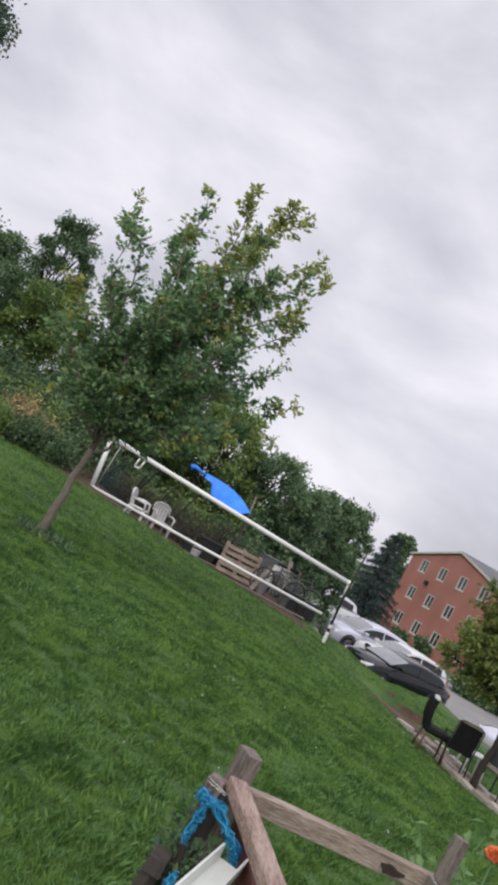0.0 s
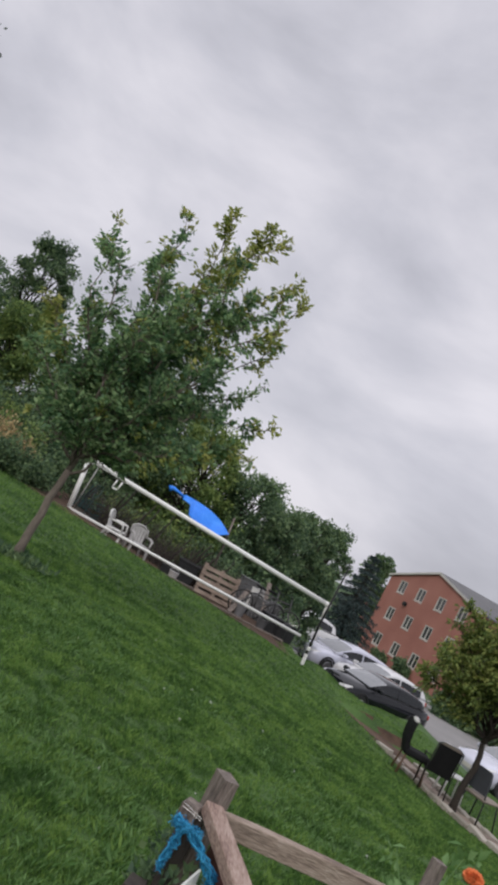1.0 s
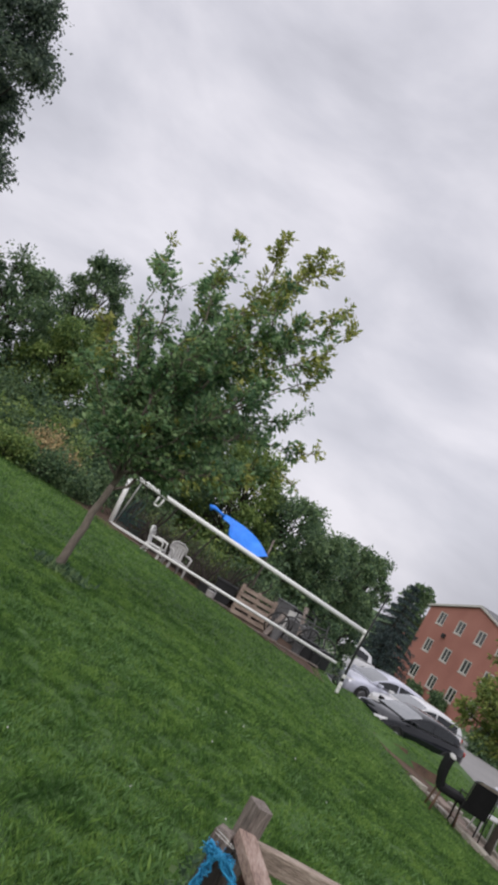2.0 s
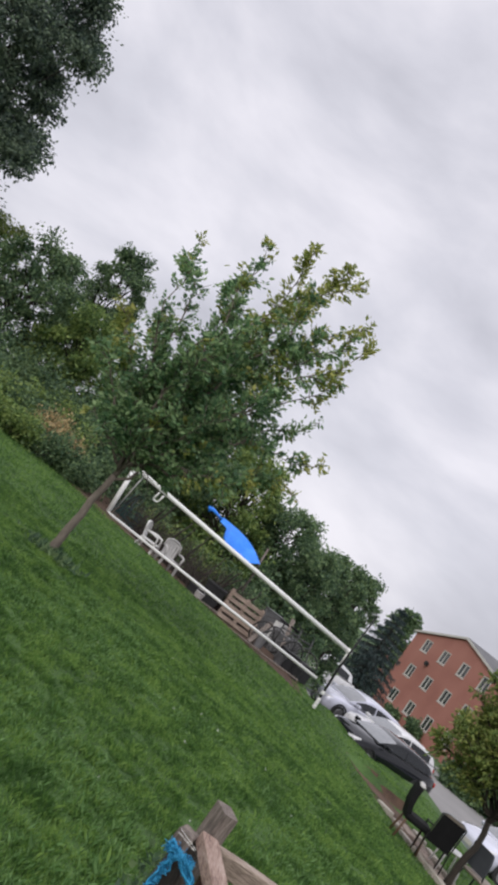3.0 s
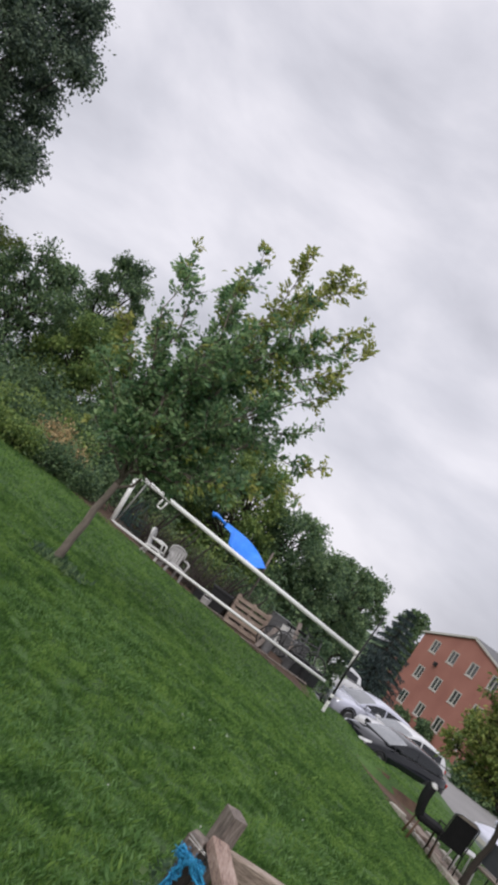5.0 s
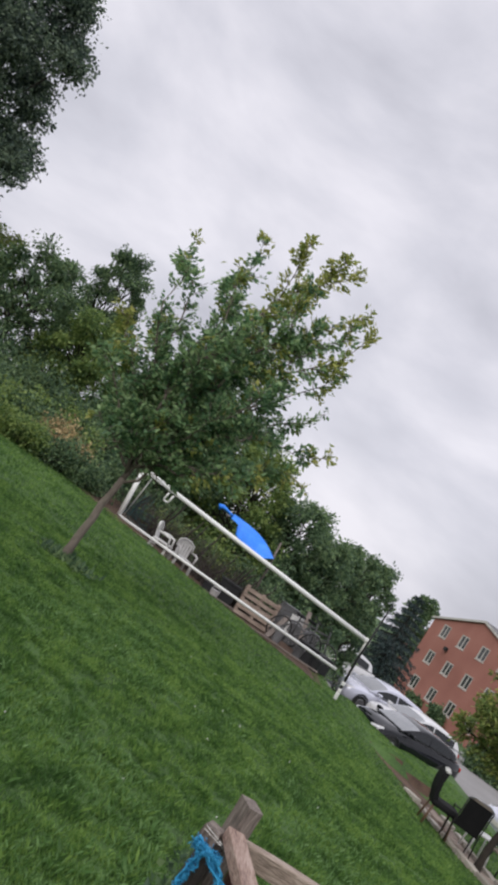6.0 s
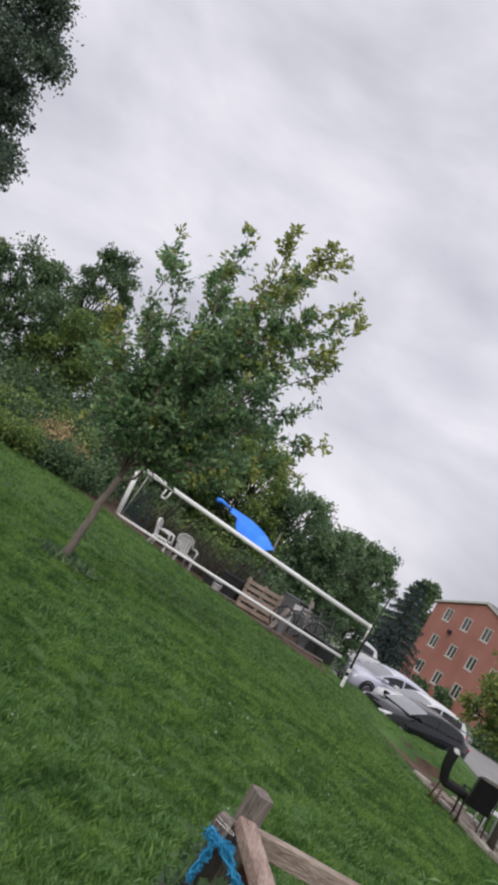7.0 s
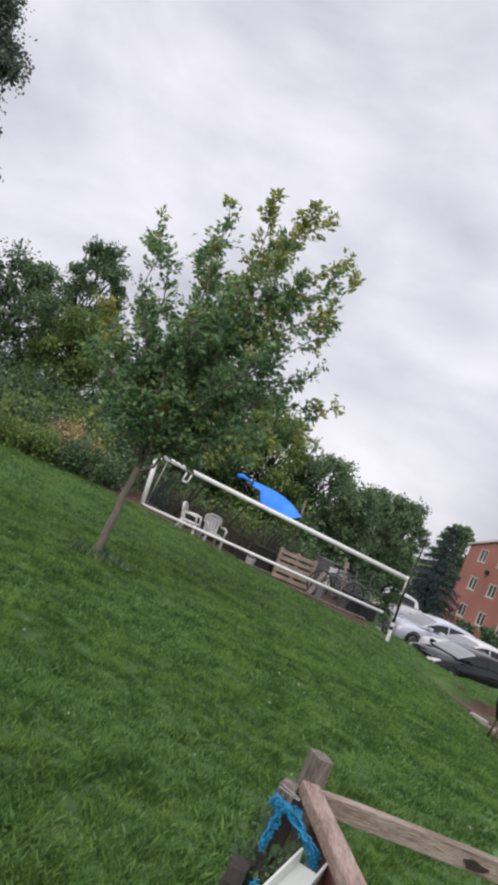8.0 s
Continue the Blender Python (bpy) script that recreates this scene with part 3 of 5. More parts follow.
def shrub(x, y, h, w, leaf, seed, count, size, label, name="shrub"):
    rng = np.random.default_rng(seed)
    ob = thing(name, at(*gz(x, y)), label, "shrub", "shrubs along the lawn")
    g = Geo()
    spots = []
    for k in range(16):
        a = rng.uniform(0, 2 * np.pi)
        c = np.array((math.cos(a) * w * 0.38, math.sin(a) * w * 0.3, h * rng.uniform(0.25, 0.85))) * rng.uniform(0.4, 1.05)
        g.tube(wander((c[0] * 0.2, c[1] * 0.2, -0.03), c, 4, 0.05, rng), [0.018, 0.014, 0.01, 0.007, 0.003], 5)
        q = rng.normal(size=(count // 16, 3)) * w * np.array((0.13, 0.13, 0.11))
        spots.append(np.maximum(c + q, (-99, -99, 0.02)))
    tagged(part("stems", g, M_TWIG, ob), kind="stuff")
    leaves("foliage", np.concatenate(spots), size, leaf, ob, rng, droop=0.1, width=0.55)
    return ob


for i in range(8):
    x = -9.4 + i * 0.78
    shrub(x, 17.9 + 0.25 * (i % 3), 1.0 + 0.3 * ((i * 7) % 4) / 3, 1.5, M_LEAF_DARK if i % 3 else M_LEAF_MID, 50 + i, 2600, 0.10, "low dense green shrub beside the lawn")
for i, (x, y, h) in enumerate(((-3.75, 17.2, 0.75), (-4.15, 16.6, 0.8), (-4.6, 16.1, 0.85), (-5.1, 15.6, 0.9), (-5.6, 15.2, 0.85), (-6.2, 14.8, 0.95), (-6.9, 14.4, 1.0))):
    shrub(x, y, h, 1.15, M_LEAF_MID if i in (3, 4) else M_LEAF_DARK, 100 + i, 2200, 0.075, "low dense green shrub beside the lawn")
for i, (x, y) in enumerate(((-10.8, 20.6), (-8.4, 20.9), (-6.2, 21.2), (-4.0, 21.0))):
    shrub(x, y, 2.2, 3.0, M_LEAF_DARK, 110 + i, 5200, 0.12, "tall dark shrub behind the low ones")
shrub(-4.95, 16.9, 1.2, 1.0, M_DRY, 71, 1500, 0.08, "shrub with tan dried flower heads")
shrub(-4.35, 17.3, 1.1, 1.2, M_DRY, 70, 1700, 0.08, "shrub with tan dried flower heads")
shrub(-5.9, 18.6, 1.9, 1.5, M_LEAF_MID, 72, 2600, 0.11, "leafy light green shrub beside the dried one")
# the last three take dark leaves, so the trees' shade sits in their colour
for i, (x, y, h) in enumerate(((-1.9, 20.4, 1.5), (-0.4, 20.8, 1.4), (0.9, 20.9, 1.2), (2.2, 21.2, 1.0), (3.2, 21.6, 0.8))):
    shrub(x, y, h, 1.7, M_LEAF_MID if i < 2 else M_LEAF_DARK, 80 + i, 3000, 0.11, "light yellow-green shrub under the trees" if i < 2 else "shrub under the trees, shade put into its dark leaves")


def thicket(x, y, h, w, seed):
    rg = np.random.default_rng(seed)
    ob = thing("thicket", at(*gz(x, y)), "tangle of bare brown twigs under the trees", "shrub", "thickets under the trees")
    g = Geo()
    for k in range(3):
        a = np.array((rg.uniform(-w / 2, w / 2), rg.normal() * 0.15, -0.05))
        b = a + (rg.uniform(0.2, 0.6), rg.normal() * 0.2, h * rg.uniform(0.9, 1.3))
        part("stem", Geo().tube(wander(a, b, 6, 0.02, rg), [0.045, 0.04, 0.036, 0.03, 0.026, 0.02, 0.012], 7), M_BARK_DARK, ob, smooth=True)
    for k in range(200):
        a = np.array((rg.uniform(-w / 2, w / 2), rg.normal() * 0.2, -0.03))
        b = a + (rg.normal() * 0.45, rg.normal() * 0.25, h * rg.uniform(0.4, 1.0))
        g.tube(wander(a, b, 5, 0.06, rg), [0.011, 0.009, 0.008, 0.006, 0.004, 0.002], 4, cap=False)
    tagged(part("twigs", g, M_TWIG, ob), kind="stuff")
    leaves("foliage", np.stack([rg.uniform(-w / 2, w / 2, 260), rg.normal(size=260) * 0.25, h * rg.uniform(0.2, 1, 260)], 1), 0.07, M_LEAF_DARK, ob, rg)


for i, x in enumerate((-2.3, -1.3, -0.2, 0.8)):
    thicket(x, 19.3 + 0.2 * (i % 2), 1.05, 1.4, 300 + i)


def spruce(x, y, h, w, seed):
    rng = np.random.default_rng(seed)
    ob = thing("spruce", at(*gz(x, y)), "dark blue-green spruce with drooping tiers", "tree")
    part("trunk", Geo().tube([(0, 0, -0.1), (0, 0, h * 0.5), (0, 0, h)], [0.2, 0.12, 0.02], 8), M_BARK_DARK, ob, smooth=True)
    spots, out = [], []
    bg = Geo()
    tiers = 15
    for k in range(tiers):
        u = k / (tiers - 1)
        z, rad = h * (0.05 + 0.93 * u), w / 2 * (1 - u) ** 0.8 + 0.10
        nb = 13 if u < 0.6 else 8
        for j in range(nb):
            a = 2 * math.pi * (j + 0.7 * rng.random()) / nb + k
            ln = rad * rng.uniform(0.72, 1.12)
            root = np.array((0, 0, z))
            way = np.array((math.cos(a), math.sin(a), 0.0))
            mid = root + way * ln * 0.55 + (0, 0, -0.16 * ln)
            tip = root + way * ln + (0, 0, -0.36 * ln + 0.12)
            bg.tube([root, mid, tip], [0.03, 0.016, 0.005], 4, cap=False)
            m = int(150 * (0.3 + ln / (w / 2)))
            t = rng.random((m, 1)) ** 0.7
            line = (1 - t) ** 2 * root + 2 * t * (1 - t) * (mid + (0, 0, 0.05)) + t ** 2 * tip
            side = np.array((-way[1], way[0], 0.0)) * rng.normal(size=(m, 1)) * (0.06 + 0.16 * t)
            hang = np.abs(rng.normal(size=(m, 1))) * np.array((0, 0, -0.13))
            spots.append(line + side + hang)
            out.append(np.repeat((way * 0.7 + (0, 0, -0.35))[None], m, 0))
    tagged(part("branches", bg, M_BARK_DARK, ob), kind="stuff")
    leaves("needles", np.concatenate(spots), 0.17, M_NEEDLE, ob, rng, out=np.concatenate(out), droop=0.35, width=0.24)


spruce(10.4, 44.0, 6.2, 5.4, 41)
spruce(7.5, 45.5, 5.5, 5.2, 42)
crown_tree("tree", gz(21.0, 85.0), 9.9, 4.6, "distant rounded tree behind the spruces", M_LEAF_DARK, 43, 6000, 0.35)


# ---- brick apartment building ----
def frame_at(o, d):
    """Axes of a wall: along d, outward, up."""
    dx, dy = d
    return Matrix(((dx, dy, 0, o[0]), (dy, -dx, 0, o[1]), (0, 0, 1, o[2]), (0, 0, 0, 1)))


def window_unit(m, w, h, parent):
    ob = new("window")
    ob.parent = parent
    ob.matrix_local = m
    fr, t = Geo(), 0.10
    fr.box((w, 0.16, t), pose(0, 0, h / 2 - t / 2), 0.02).box((w, 0.16, t), pose(0, 0, -h / 2 + t / 2), 0.02)
    for sx in (-1, 1):
        fr.box((t, 0.15, h - 2 * t), pose(sx * (w / 2 - t / 2), 0, 0), 0.02)
    fr.box((0.07, 0.13, h - 2 * t), pose(0, 0, 0), 0.01)
    part("frame", fr, M_TRIM, ob)
    part("sill", Geo().box((w + 0.1, 0.20, 0.07), pose(0, 0.02, -h / 2 - 0.05), 0.02), M_TRIM, ob)
    pw = (w - 2 * t - 0.07) / 2
    for sx in (-1, 1):
        part("pane", Geo().box((pw, 0.03, h - 2 * t), pose(sx * (pw / 2 + 0.035), -0.03, 0)), M_PANE, ob)


def apartment(o, d, wide, eave, rise, deep, rows, cols, label, material=None, roof_over=0.22):
    b = thing("apartment_building", frame_at(o, d), label, "building")
    zb = -1.0
    # gable wall with real openings, cut out of a grid of lines
    ww, wh = 1.25, 1.25
    xs = sorted({0.0, wide} | {round(c + s * ww / 2, 3) for c in cols for s in (-1, 1)})
    zs = sorted({zb, eave} | {round(r + s * wh / 2, 3) for r in rows for s in (-1, 1)})
    g = Geo()
    th = 0.3
    nx, nz = len(xs), len(zs)
    for yy in (0, -th):
        g.v += [(x, yy, z) for x in xs for z in zs] + [(wide / 2, yy, eave + rise)]
    off = nx * nz + 1

    def solid(i, j):
        if not (0 <= i < nx - 1 and 0 <= j < nz - 1):
            return False
        cx, cz = (xs[i] + xs[i + 1]) / 2, (zs[j] + zs[j + 1]) / 2
        return not (any(abs(cx - c) < ww / 2 for c in cols) and any(abs(cz - r) < wh / 2 for r in rows))

    for i in range(nx - 1):
        for j in range(nz - 1):
            if not solid(i, j):
                continue
            q = [i * nz + j, (i + 1) * nz + j, (i + 1) * nz + j + 1, i * nz + j + 1]
            g.f.append(tuple(q[::-1]))
            g.f.append(tuple(k + off for k in q))
            for di, dj, a, c in ((-1, 0, 3, 0), (1, 0, 1, 2), (0, -1, 0, 1), (0, 1, 2, 3)):
                if not solid(i + di, j + dj) and not (dj == 1 and j == nz - 2):
                    g.f.append((q[a], q[c], q[c] + off, q[a] + off))
    top = [i * nz + nz - 1 for i in range(nx)]
    ap = nx * nz
    g.f += [tuple(top[::-1] + [ap])[::-1], tuple(k + off for k in top[::-1] + [ap]), (top[0], ap, ap + off, top[0] + off), (ap, top[-1], top[-1] + off, ap + off)]
    part("gable_wall", g, material or M_BRICK, b)
    g = Geo()
    for x in (th / 2, wide - th / 2):
        g.box((th, deep - 2 * th, eave - zb), pose(x, -deep / 2, (eave + zb) / 2))
    g.box((wide, th, eave - zb), pose(wide / 2, -deep + th / 2, (eave + zb) / 2))
    part("wall", g, material or M_BRICK, b)
    # near-black slab behind the openings, added as the shade of the rooms
    part("dim_rooms", Geo().box((wide - 2 * th - 0.1, 0.2, eave - zb), pose(wide / 2, -1.6, (eave + zb) / 2)), M_BIN, b)
    over = roof_over
    sl = rise / (wide / 2)
    for s, nm in ((0, "roof"), (1, "roof")):
        g = Geo()
        e0 = -over if s == 0 else wide + over
        ze = eave - sl * over + 0.05
        zt = eave + rise + 0.05
        for k, dz in ((0, 0.0), (1, 0.12)):
            g.v += [(e0, over * 0.6, ze + dz), (wide / 2, over * 0.6, zt + dz), (wide / 2, -deep - over, zt + dz), (e0, -deep - over, ze + dz)]
        g.f += [(0, 1, 2, 3), (7, 6, 5, 4), (0, 4, 5, 1), (1, 5, 6, 2), (2, 6, 7, 3), (3, 7, 4, 0)]
        r = part(nm, g, M_ROOF, b)
        f = Geo()
        f.add([(e0, over * 0.6 + 0.004, ze - 0.1), (wide / 2, over * 0.6 + 0.004, zt - 0.1), (wide / 2, over * 0.6 + 0.004, zt + 0.1), (e0, over * 0.6 + 0.004, ze + 0.1),
               (e0, over * 0.6 + 0.06, ze - 0.1), (wide / 2, over * 0.6 + 0.06, zt - 0.1), (wide / 2, over * 0.6 + 0.06, zt + 0.1), (e0, over * 0.6 + 0.06, ze + 0.1)],
              [(3, 2, 1, 0), (4, 5, 6, 7), (0, 1, 5, 4), (1, 2, 6, 5), (2, 3, 7, 6), (3, 0, 4, 7)])
        part("bargeboard", f, M_TRIM, r)
    for c in cols:
        for r in rows:
            window_unit(pose(c, -0.08, r), ww, wh, b)
    return b


APT = apartment((19.66, 74.0, -3.2), (0.301, -0.9535), 14.4, 7.75, 1.85, 34.0, (1.65, 4.33, 7.1), (2.56, 5.77, 8.98, 12.2), "three-storey red brick apartment building with a gable roof")
part("outside_lamp", Geo().box((0.4, 0.3, 0.4), pose(4.3, 0.16, 5.75), 0.05), M_BIN, APT)
apartment((26.0, 104.0, -3.2), (0.301, -0.9535), 12.0, 5.8, 1.8, 20.0, (1.65, 4.33), (3.0, 9.0), "far brick building with a grey roof")


# ---- cars ----
def car(m, label, paint, L=4.5, W=1.78, H=1.46, hatch=False, group="parked cars"):
    c = thing("car", m, label, "car", group)
    k = W / 1.78

    def ring(x, zl, zt, w, crown):
        w *= k
        half = [(w * 0.86, zl), (w * 0.97, zl + 0.10), (w, (zl + zt) / 2), (w * 0.985, zt - 0.1), (w * 0.93, zt - 0.03), (w * 0.6, zt + crown * 0.7), (0.0, zt + crown)]
        return [(x * L, y, z) for y, z in half] + [(x * L, -y, z) for y, z in half[-2::-1]]

    st = [(-0.5, 0.42, 0.70, 0.68, 0.02), (-0.488, 0.30, 0.88, 0.78, 0.03), (-0.45, 0.22, 0.98, 0.85, 0.02), (-0.34, 0.19, 1.00, 0.885, 0.02), (-0.1, 0.18, 0.97, 0.89, 0.0),
          (0.12, 0.18, 0.95, 0.89, 0.0), (0.24, 0.18, 0.93, 0.885, 0.03), (0.36, 0.19, 0.87, 0.87, 0.05), (0.44, 0.20, 0.79, 0.83, 0.05), (0.485, 0.24, 0.68, 0.75, 0.04), (0.5, 0.34, 0.58, 0.64, 0.02)]
    part("body", Geo().loft([ring(*s) for s in st]), paint, c, smooth=True)
    tail = -0.475 if hatch else -0.40
    line = [(0.27, 0.0), (0.18, 0.42), (0.09, 0.78), (0.0, 0.96), (-0.10, 1.0), (-0.22, 0.93), (0.6 * tail - 0.12, 0.74), (0.8 * tail - 0.07, 0.40), (tail, 0.0)]

    def top(x):
        for (xa, za), (xb, zb) in zip(line, line[1:]):
            if xb <= x <= xa:
                u = (xa - x) / (xa - xb)
                return 0.95 + (H - 0.95) * (za + (zb - za) * u)
        return 0.95

    def surf(x, v, out=0.0):
        """A place on the cabin: x along the car, v from the belt (0) over the shoulder (0.5) to the roof's middle (1)."""
        t = top(x)
        zs = 0.94 + (t - 0.94) * 0.80
        wb = (0.80 - 0.9 * max(0.0, abs(x + 0.1) - 0.25) ** 1.5) * k
        ys = wb - 0.34 * (zs - 0.94)
        if v <= 0.5:
            u = v / 0.5
            return (x * L, wb + (ys - wb) * u + out, 0.93 + (zs - 0.93) * u)
        a = (v - 0.5) * math.pi
        return (x * L, ys * math.cos(a) ** 0.7 if a < 1.57 else 0.0, zs + (t - zs) * math.sin(a) ** 0.8 + out)

    def patch(nm, xs, vs, mt, side, out):
        g = Geo()
        g.v = [(p[0], p[1] * sg, p[2]) for x in xs for p, sg in [(surf(x, v, out), sg) for v, sg in ((v, side if side else (1 if v >= 0 else -1)) for v in vs)]]
        n = len(vs)
        g.f = [(i * n + j, i * n + j + 1, (i + 1) * n + j + 1, (i + 1) * n + j) for i in range(len(xs) - 1) for j in range(n - 1)]
        return part(nm, g, mt, c, smooth=True)

    stations = [0.27 + (tail - 0.27) * i / 20 for i in range(21)]
    vv = [0, 0.17, 0.34, 0.5, 0.6, 0.7, 0.8, 0.9, 1.0]
    rings = []
    for x in stations:
        half = [surf(x, v) for v in vv]
        rings.append(half + [(p[0], -p[1], p[2]) for p in half[-2::-1]])
    part("cabin", Geo().loft(rings), paint, c, smooth=True)
    for nm, x0, x1, mt in (("windscreen", 0.255, 0.085, M_WINDSCREEN), ("rear_window", 0.62 * tail - 0.12, 0.92 * tail - 0.03, M_CAR_GLASS)):
        g = Geo()
        xs = [x0 + (x1 - x0) * i / 6 for i in range(7)]
        for x in xs:
            half = [surf(x, v, 0.008) for v in (0.56, 0.66, 0.76, 0.88, 1.0)]
            g.v += half + [(p[0], -p[1], p[2]) for p in half[-2::-1]]
        g.f = [(i * 9 + j, i * 9 + j + 1, (i + 1) * 9 + j + 1, (i + 1) * 9 + j) for i in range(6) for j in range(8)]
        part(nm, g, mt, c, smooth=True)
    for sg in (-1, 1):
        for x0, x1 in ((0.185, -0.055), (-0.07, 0.72 * tail - 0.03)):
            patch("side_window", [x0 + (x1 - x0) * i / 6 for i in range(7)], (0.08, 0.2, 0.32, 0.44), M_CAR_GLASS, sg, 0.008)
    xr = tail
    for s in (-1, 1):
        part("belt_trim", Geo().tube([(xr * L, s * 0.83 * k, 0.975), (-0.1 * L, s * 0.845 * k, 0.965), (0.2 * L, s * 0.835 * k, 0.95)], 0.014, 5), M_BIN, c)
        mir = part("mirror", Geo().box((0.16, 0.22, 0.14), pose(0.19 * L, s * (0.99 * k), 1.02), 0.03), paint, c)
        hl = [(0.497 * L, s * 0.46 * k, 0.60), (0.478 * L, s * 0.70 * k, 0.64), (0.43 * L, s * 0.80 * k, 0.70), (0.425 * L, s * 0.78 * k, 0.77), (0.475 * L, s * 0.62 * k, 0.71), (0.492 * L, s * 0.46 * k, 0.67)]
        part("headlight", Geo().loft([hl, [(x + 0.03, y * 1.01, z + 0.01) for x, y, z in hl]]), M_LAMP, c)
        part("tail_light", Geo().box((0.08, 0.30, 0.16), pose(-0.486 * L, s * 0.62 * k, 0.80, 0, 0, s * 20), 0.03), M_TAIL, c)
        for xw in (0.315, -0.30):
            y = s * (0.89 * k - 0.09)
            arch = [(xw * L + 0.37 * math.cos(a), y + s * 0.085, 0.33 + 0.37 * math.sin(a)) for a in np.linspace(-0.35, math.pi + 0.35, 16)]
            part("wheel_arch", Geo().tube(arch, 0.035, 5), M_BIN, c)
            wh = part("wheel", Geo().tube([(xw * L, y - 0.1, 0.32), (xw * L, y - 0.085, 0.32), (xw * L, y + 0.085, 0.32), (xw * L, y + 0.1, 0.32)], [0.29, 0.32, 0.32, 0.29], 24), M_TYRE, c, smooth=False)
            rim = Geo().tube([(xw * L, y + s * 0.095, 0.32), (xw * L, y + s * 0.108, 0.32)], [0.21, 0.19], 20)
            part("rim", rim, M_RIM, wh)
    part("grille", Geo().box((0.05, 0.8 * k, 0.16), pose(0.492 * L, 0, 0.46), 0.02), M_BIN, c)
    part("bumper_strip", Geo().box((0.06, 1.1 * k, 0.06), pose(0.487 * L, 0, 0.30), 0.02), M_BIN, c)
    part("licence_plate", Geo().box((0.02, 0.36, 0.13), pose(0.505 * L, 0, 0.48)), M_TRIM, c)
    return c


def parked(x, y, yaw):
    return at(x, y, ground_z(x, y) + 0.012, yaw)


car(parked(8.27, 32.0, 207), "silver hatchback parked beside the lawn", M_SILVER, L=4.6, H=1.52, hatch=True)
car(parked(8.3, 26.3, 207), "glossy black sedan parked at the lawn's edge", M_BLACK_PAINT, L=4.15, H=1.38)
car(parked(9.55, 30.2, 207), "white hatchback parked behind the black sedan", M_WHITE_PAINT, L=4.0, H=1.44, hatch=True)
car(parked(7.7, 41.0, 207), "white sedan parked farther off", M_WHITE_PAINT, L=4.5, H=1.6)
car(parked(6.9, 47.0, 207), "white van parked by the spruces", M_WHITE_PAINT, L=4.6, H=1.9, hatch=True)
car(parked(12.9, 24.2, 205), "pale silver sedan on the road below the chairs", M_SILVER, L=4.5)


# ---- white pipe frame ----
PIPE = thing("goal_frame", at(-2.76, 17.5, 0.15), "white pipe goal frame with a long crossbar", "goal")


def pipe(name, a, b, r, mt=None, parent=None):
    o = Vector((-2.76, 17.5, 0.15))
    return part(name, Geo().tube([Vector(a) - o, (Vector(a) + Vector(b)) / 2 - o + Vector((0, 0, -0.004)), Vector(b) - o], r, 12), mt or M_WHITE_PIPE, parent or PIPE, smooth=True)


LT, BL, BR = (-2.87, 17.5, 1.26), (-2.70, 17.5, 1.38), (3.52, 17.0, 1.0)
pipe("left_post", (-2.76, 17.5, 0.10), LT, 0.058)
pipe("corner_joint", LT, BL, 0.03)
pipe("crossbar", BL, BR, 0.055)
pipe("sleeve", (3.535, 17.0, 0.66), BR, 0.034)
pipe("end_cap", (3.46, 17.0, 1.003), (3.58, 17.0, 0.997), 0.064)
pipe("ground_rail", (-2.76, 17.46, 0.17), (3.28, 17.0, 0.10), 0.034)
pipe("brace", (-2.62, 17.6, 1.32), (-2.85, 18.6, 0.05), 0.018)
for dx in (0.0, 0.13):
    pipe("hook", (-2.07 + dx, 17.43, 1.26), (-2.10 + dx, 17.43, 1.05), 0.022)
pipe("hook", (-2.10, 17.43, 1.05), (-1.97, 17.43, 1.05), 0.022)

POLE = thing("dark_pole", at(3.58, 16.9, ground_z(3.58, 16.9)), "thin dark pole with white tape near the ground", "pole")
part("shaft", Geo().tube([(0.0, 0, -0.1), (-0.05, 0, 1.0), (-0.03, 0, 2.46)], [0.028, 0.028, 0.018], 8), M_METAL_BLACK, POLE, smooth=True)
for z in (0.02, 0.10, 0.19, 0.36):
    part("tape", Geo().tube([(-0.005 - 0.05 * z, 0, z), (-0.005 - 0.05 * z, 0, z + 0.045), (-0.01 - 0.05 * z, 0, z + 0.09)], [0.040, 0.046, 0.038], 10), M_WHITE_PIPE, POLE)


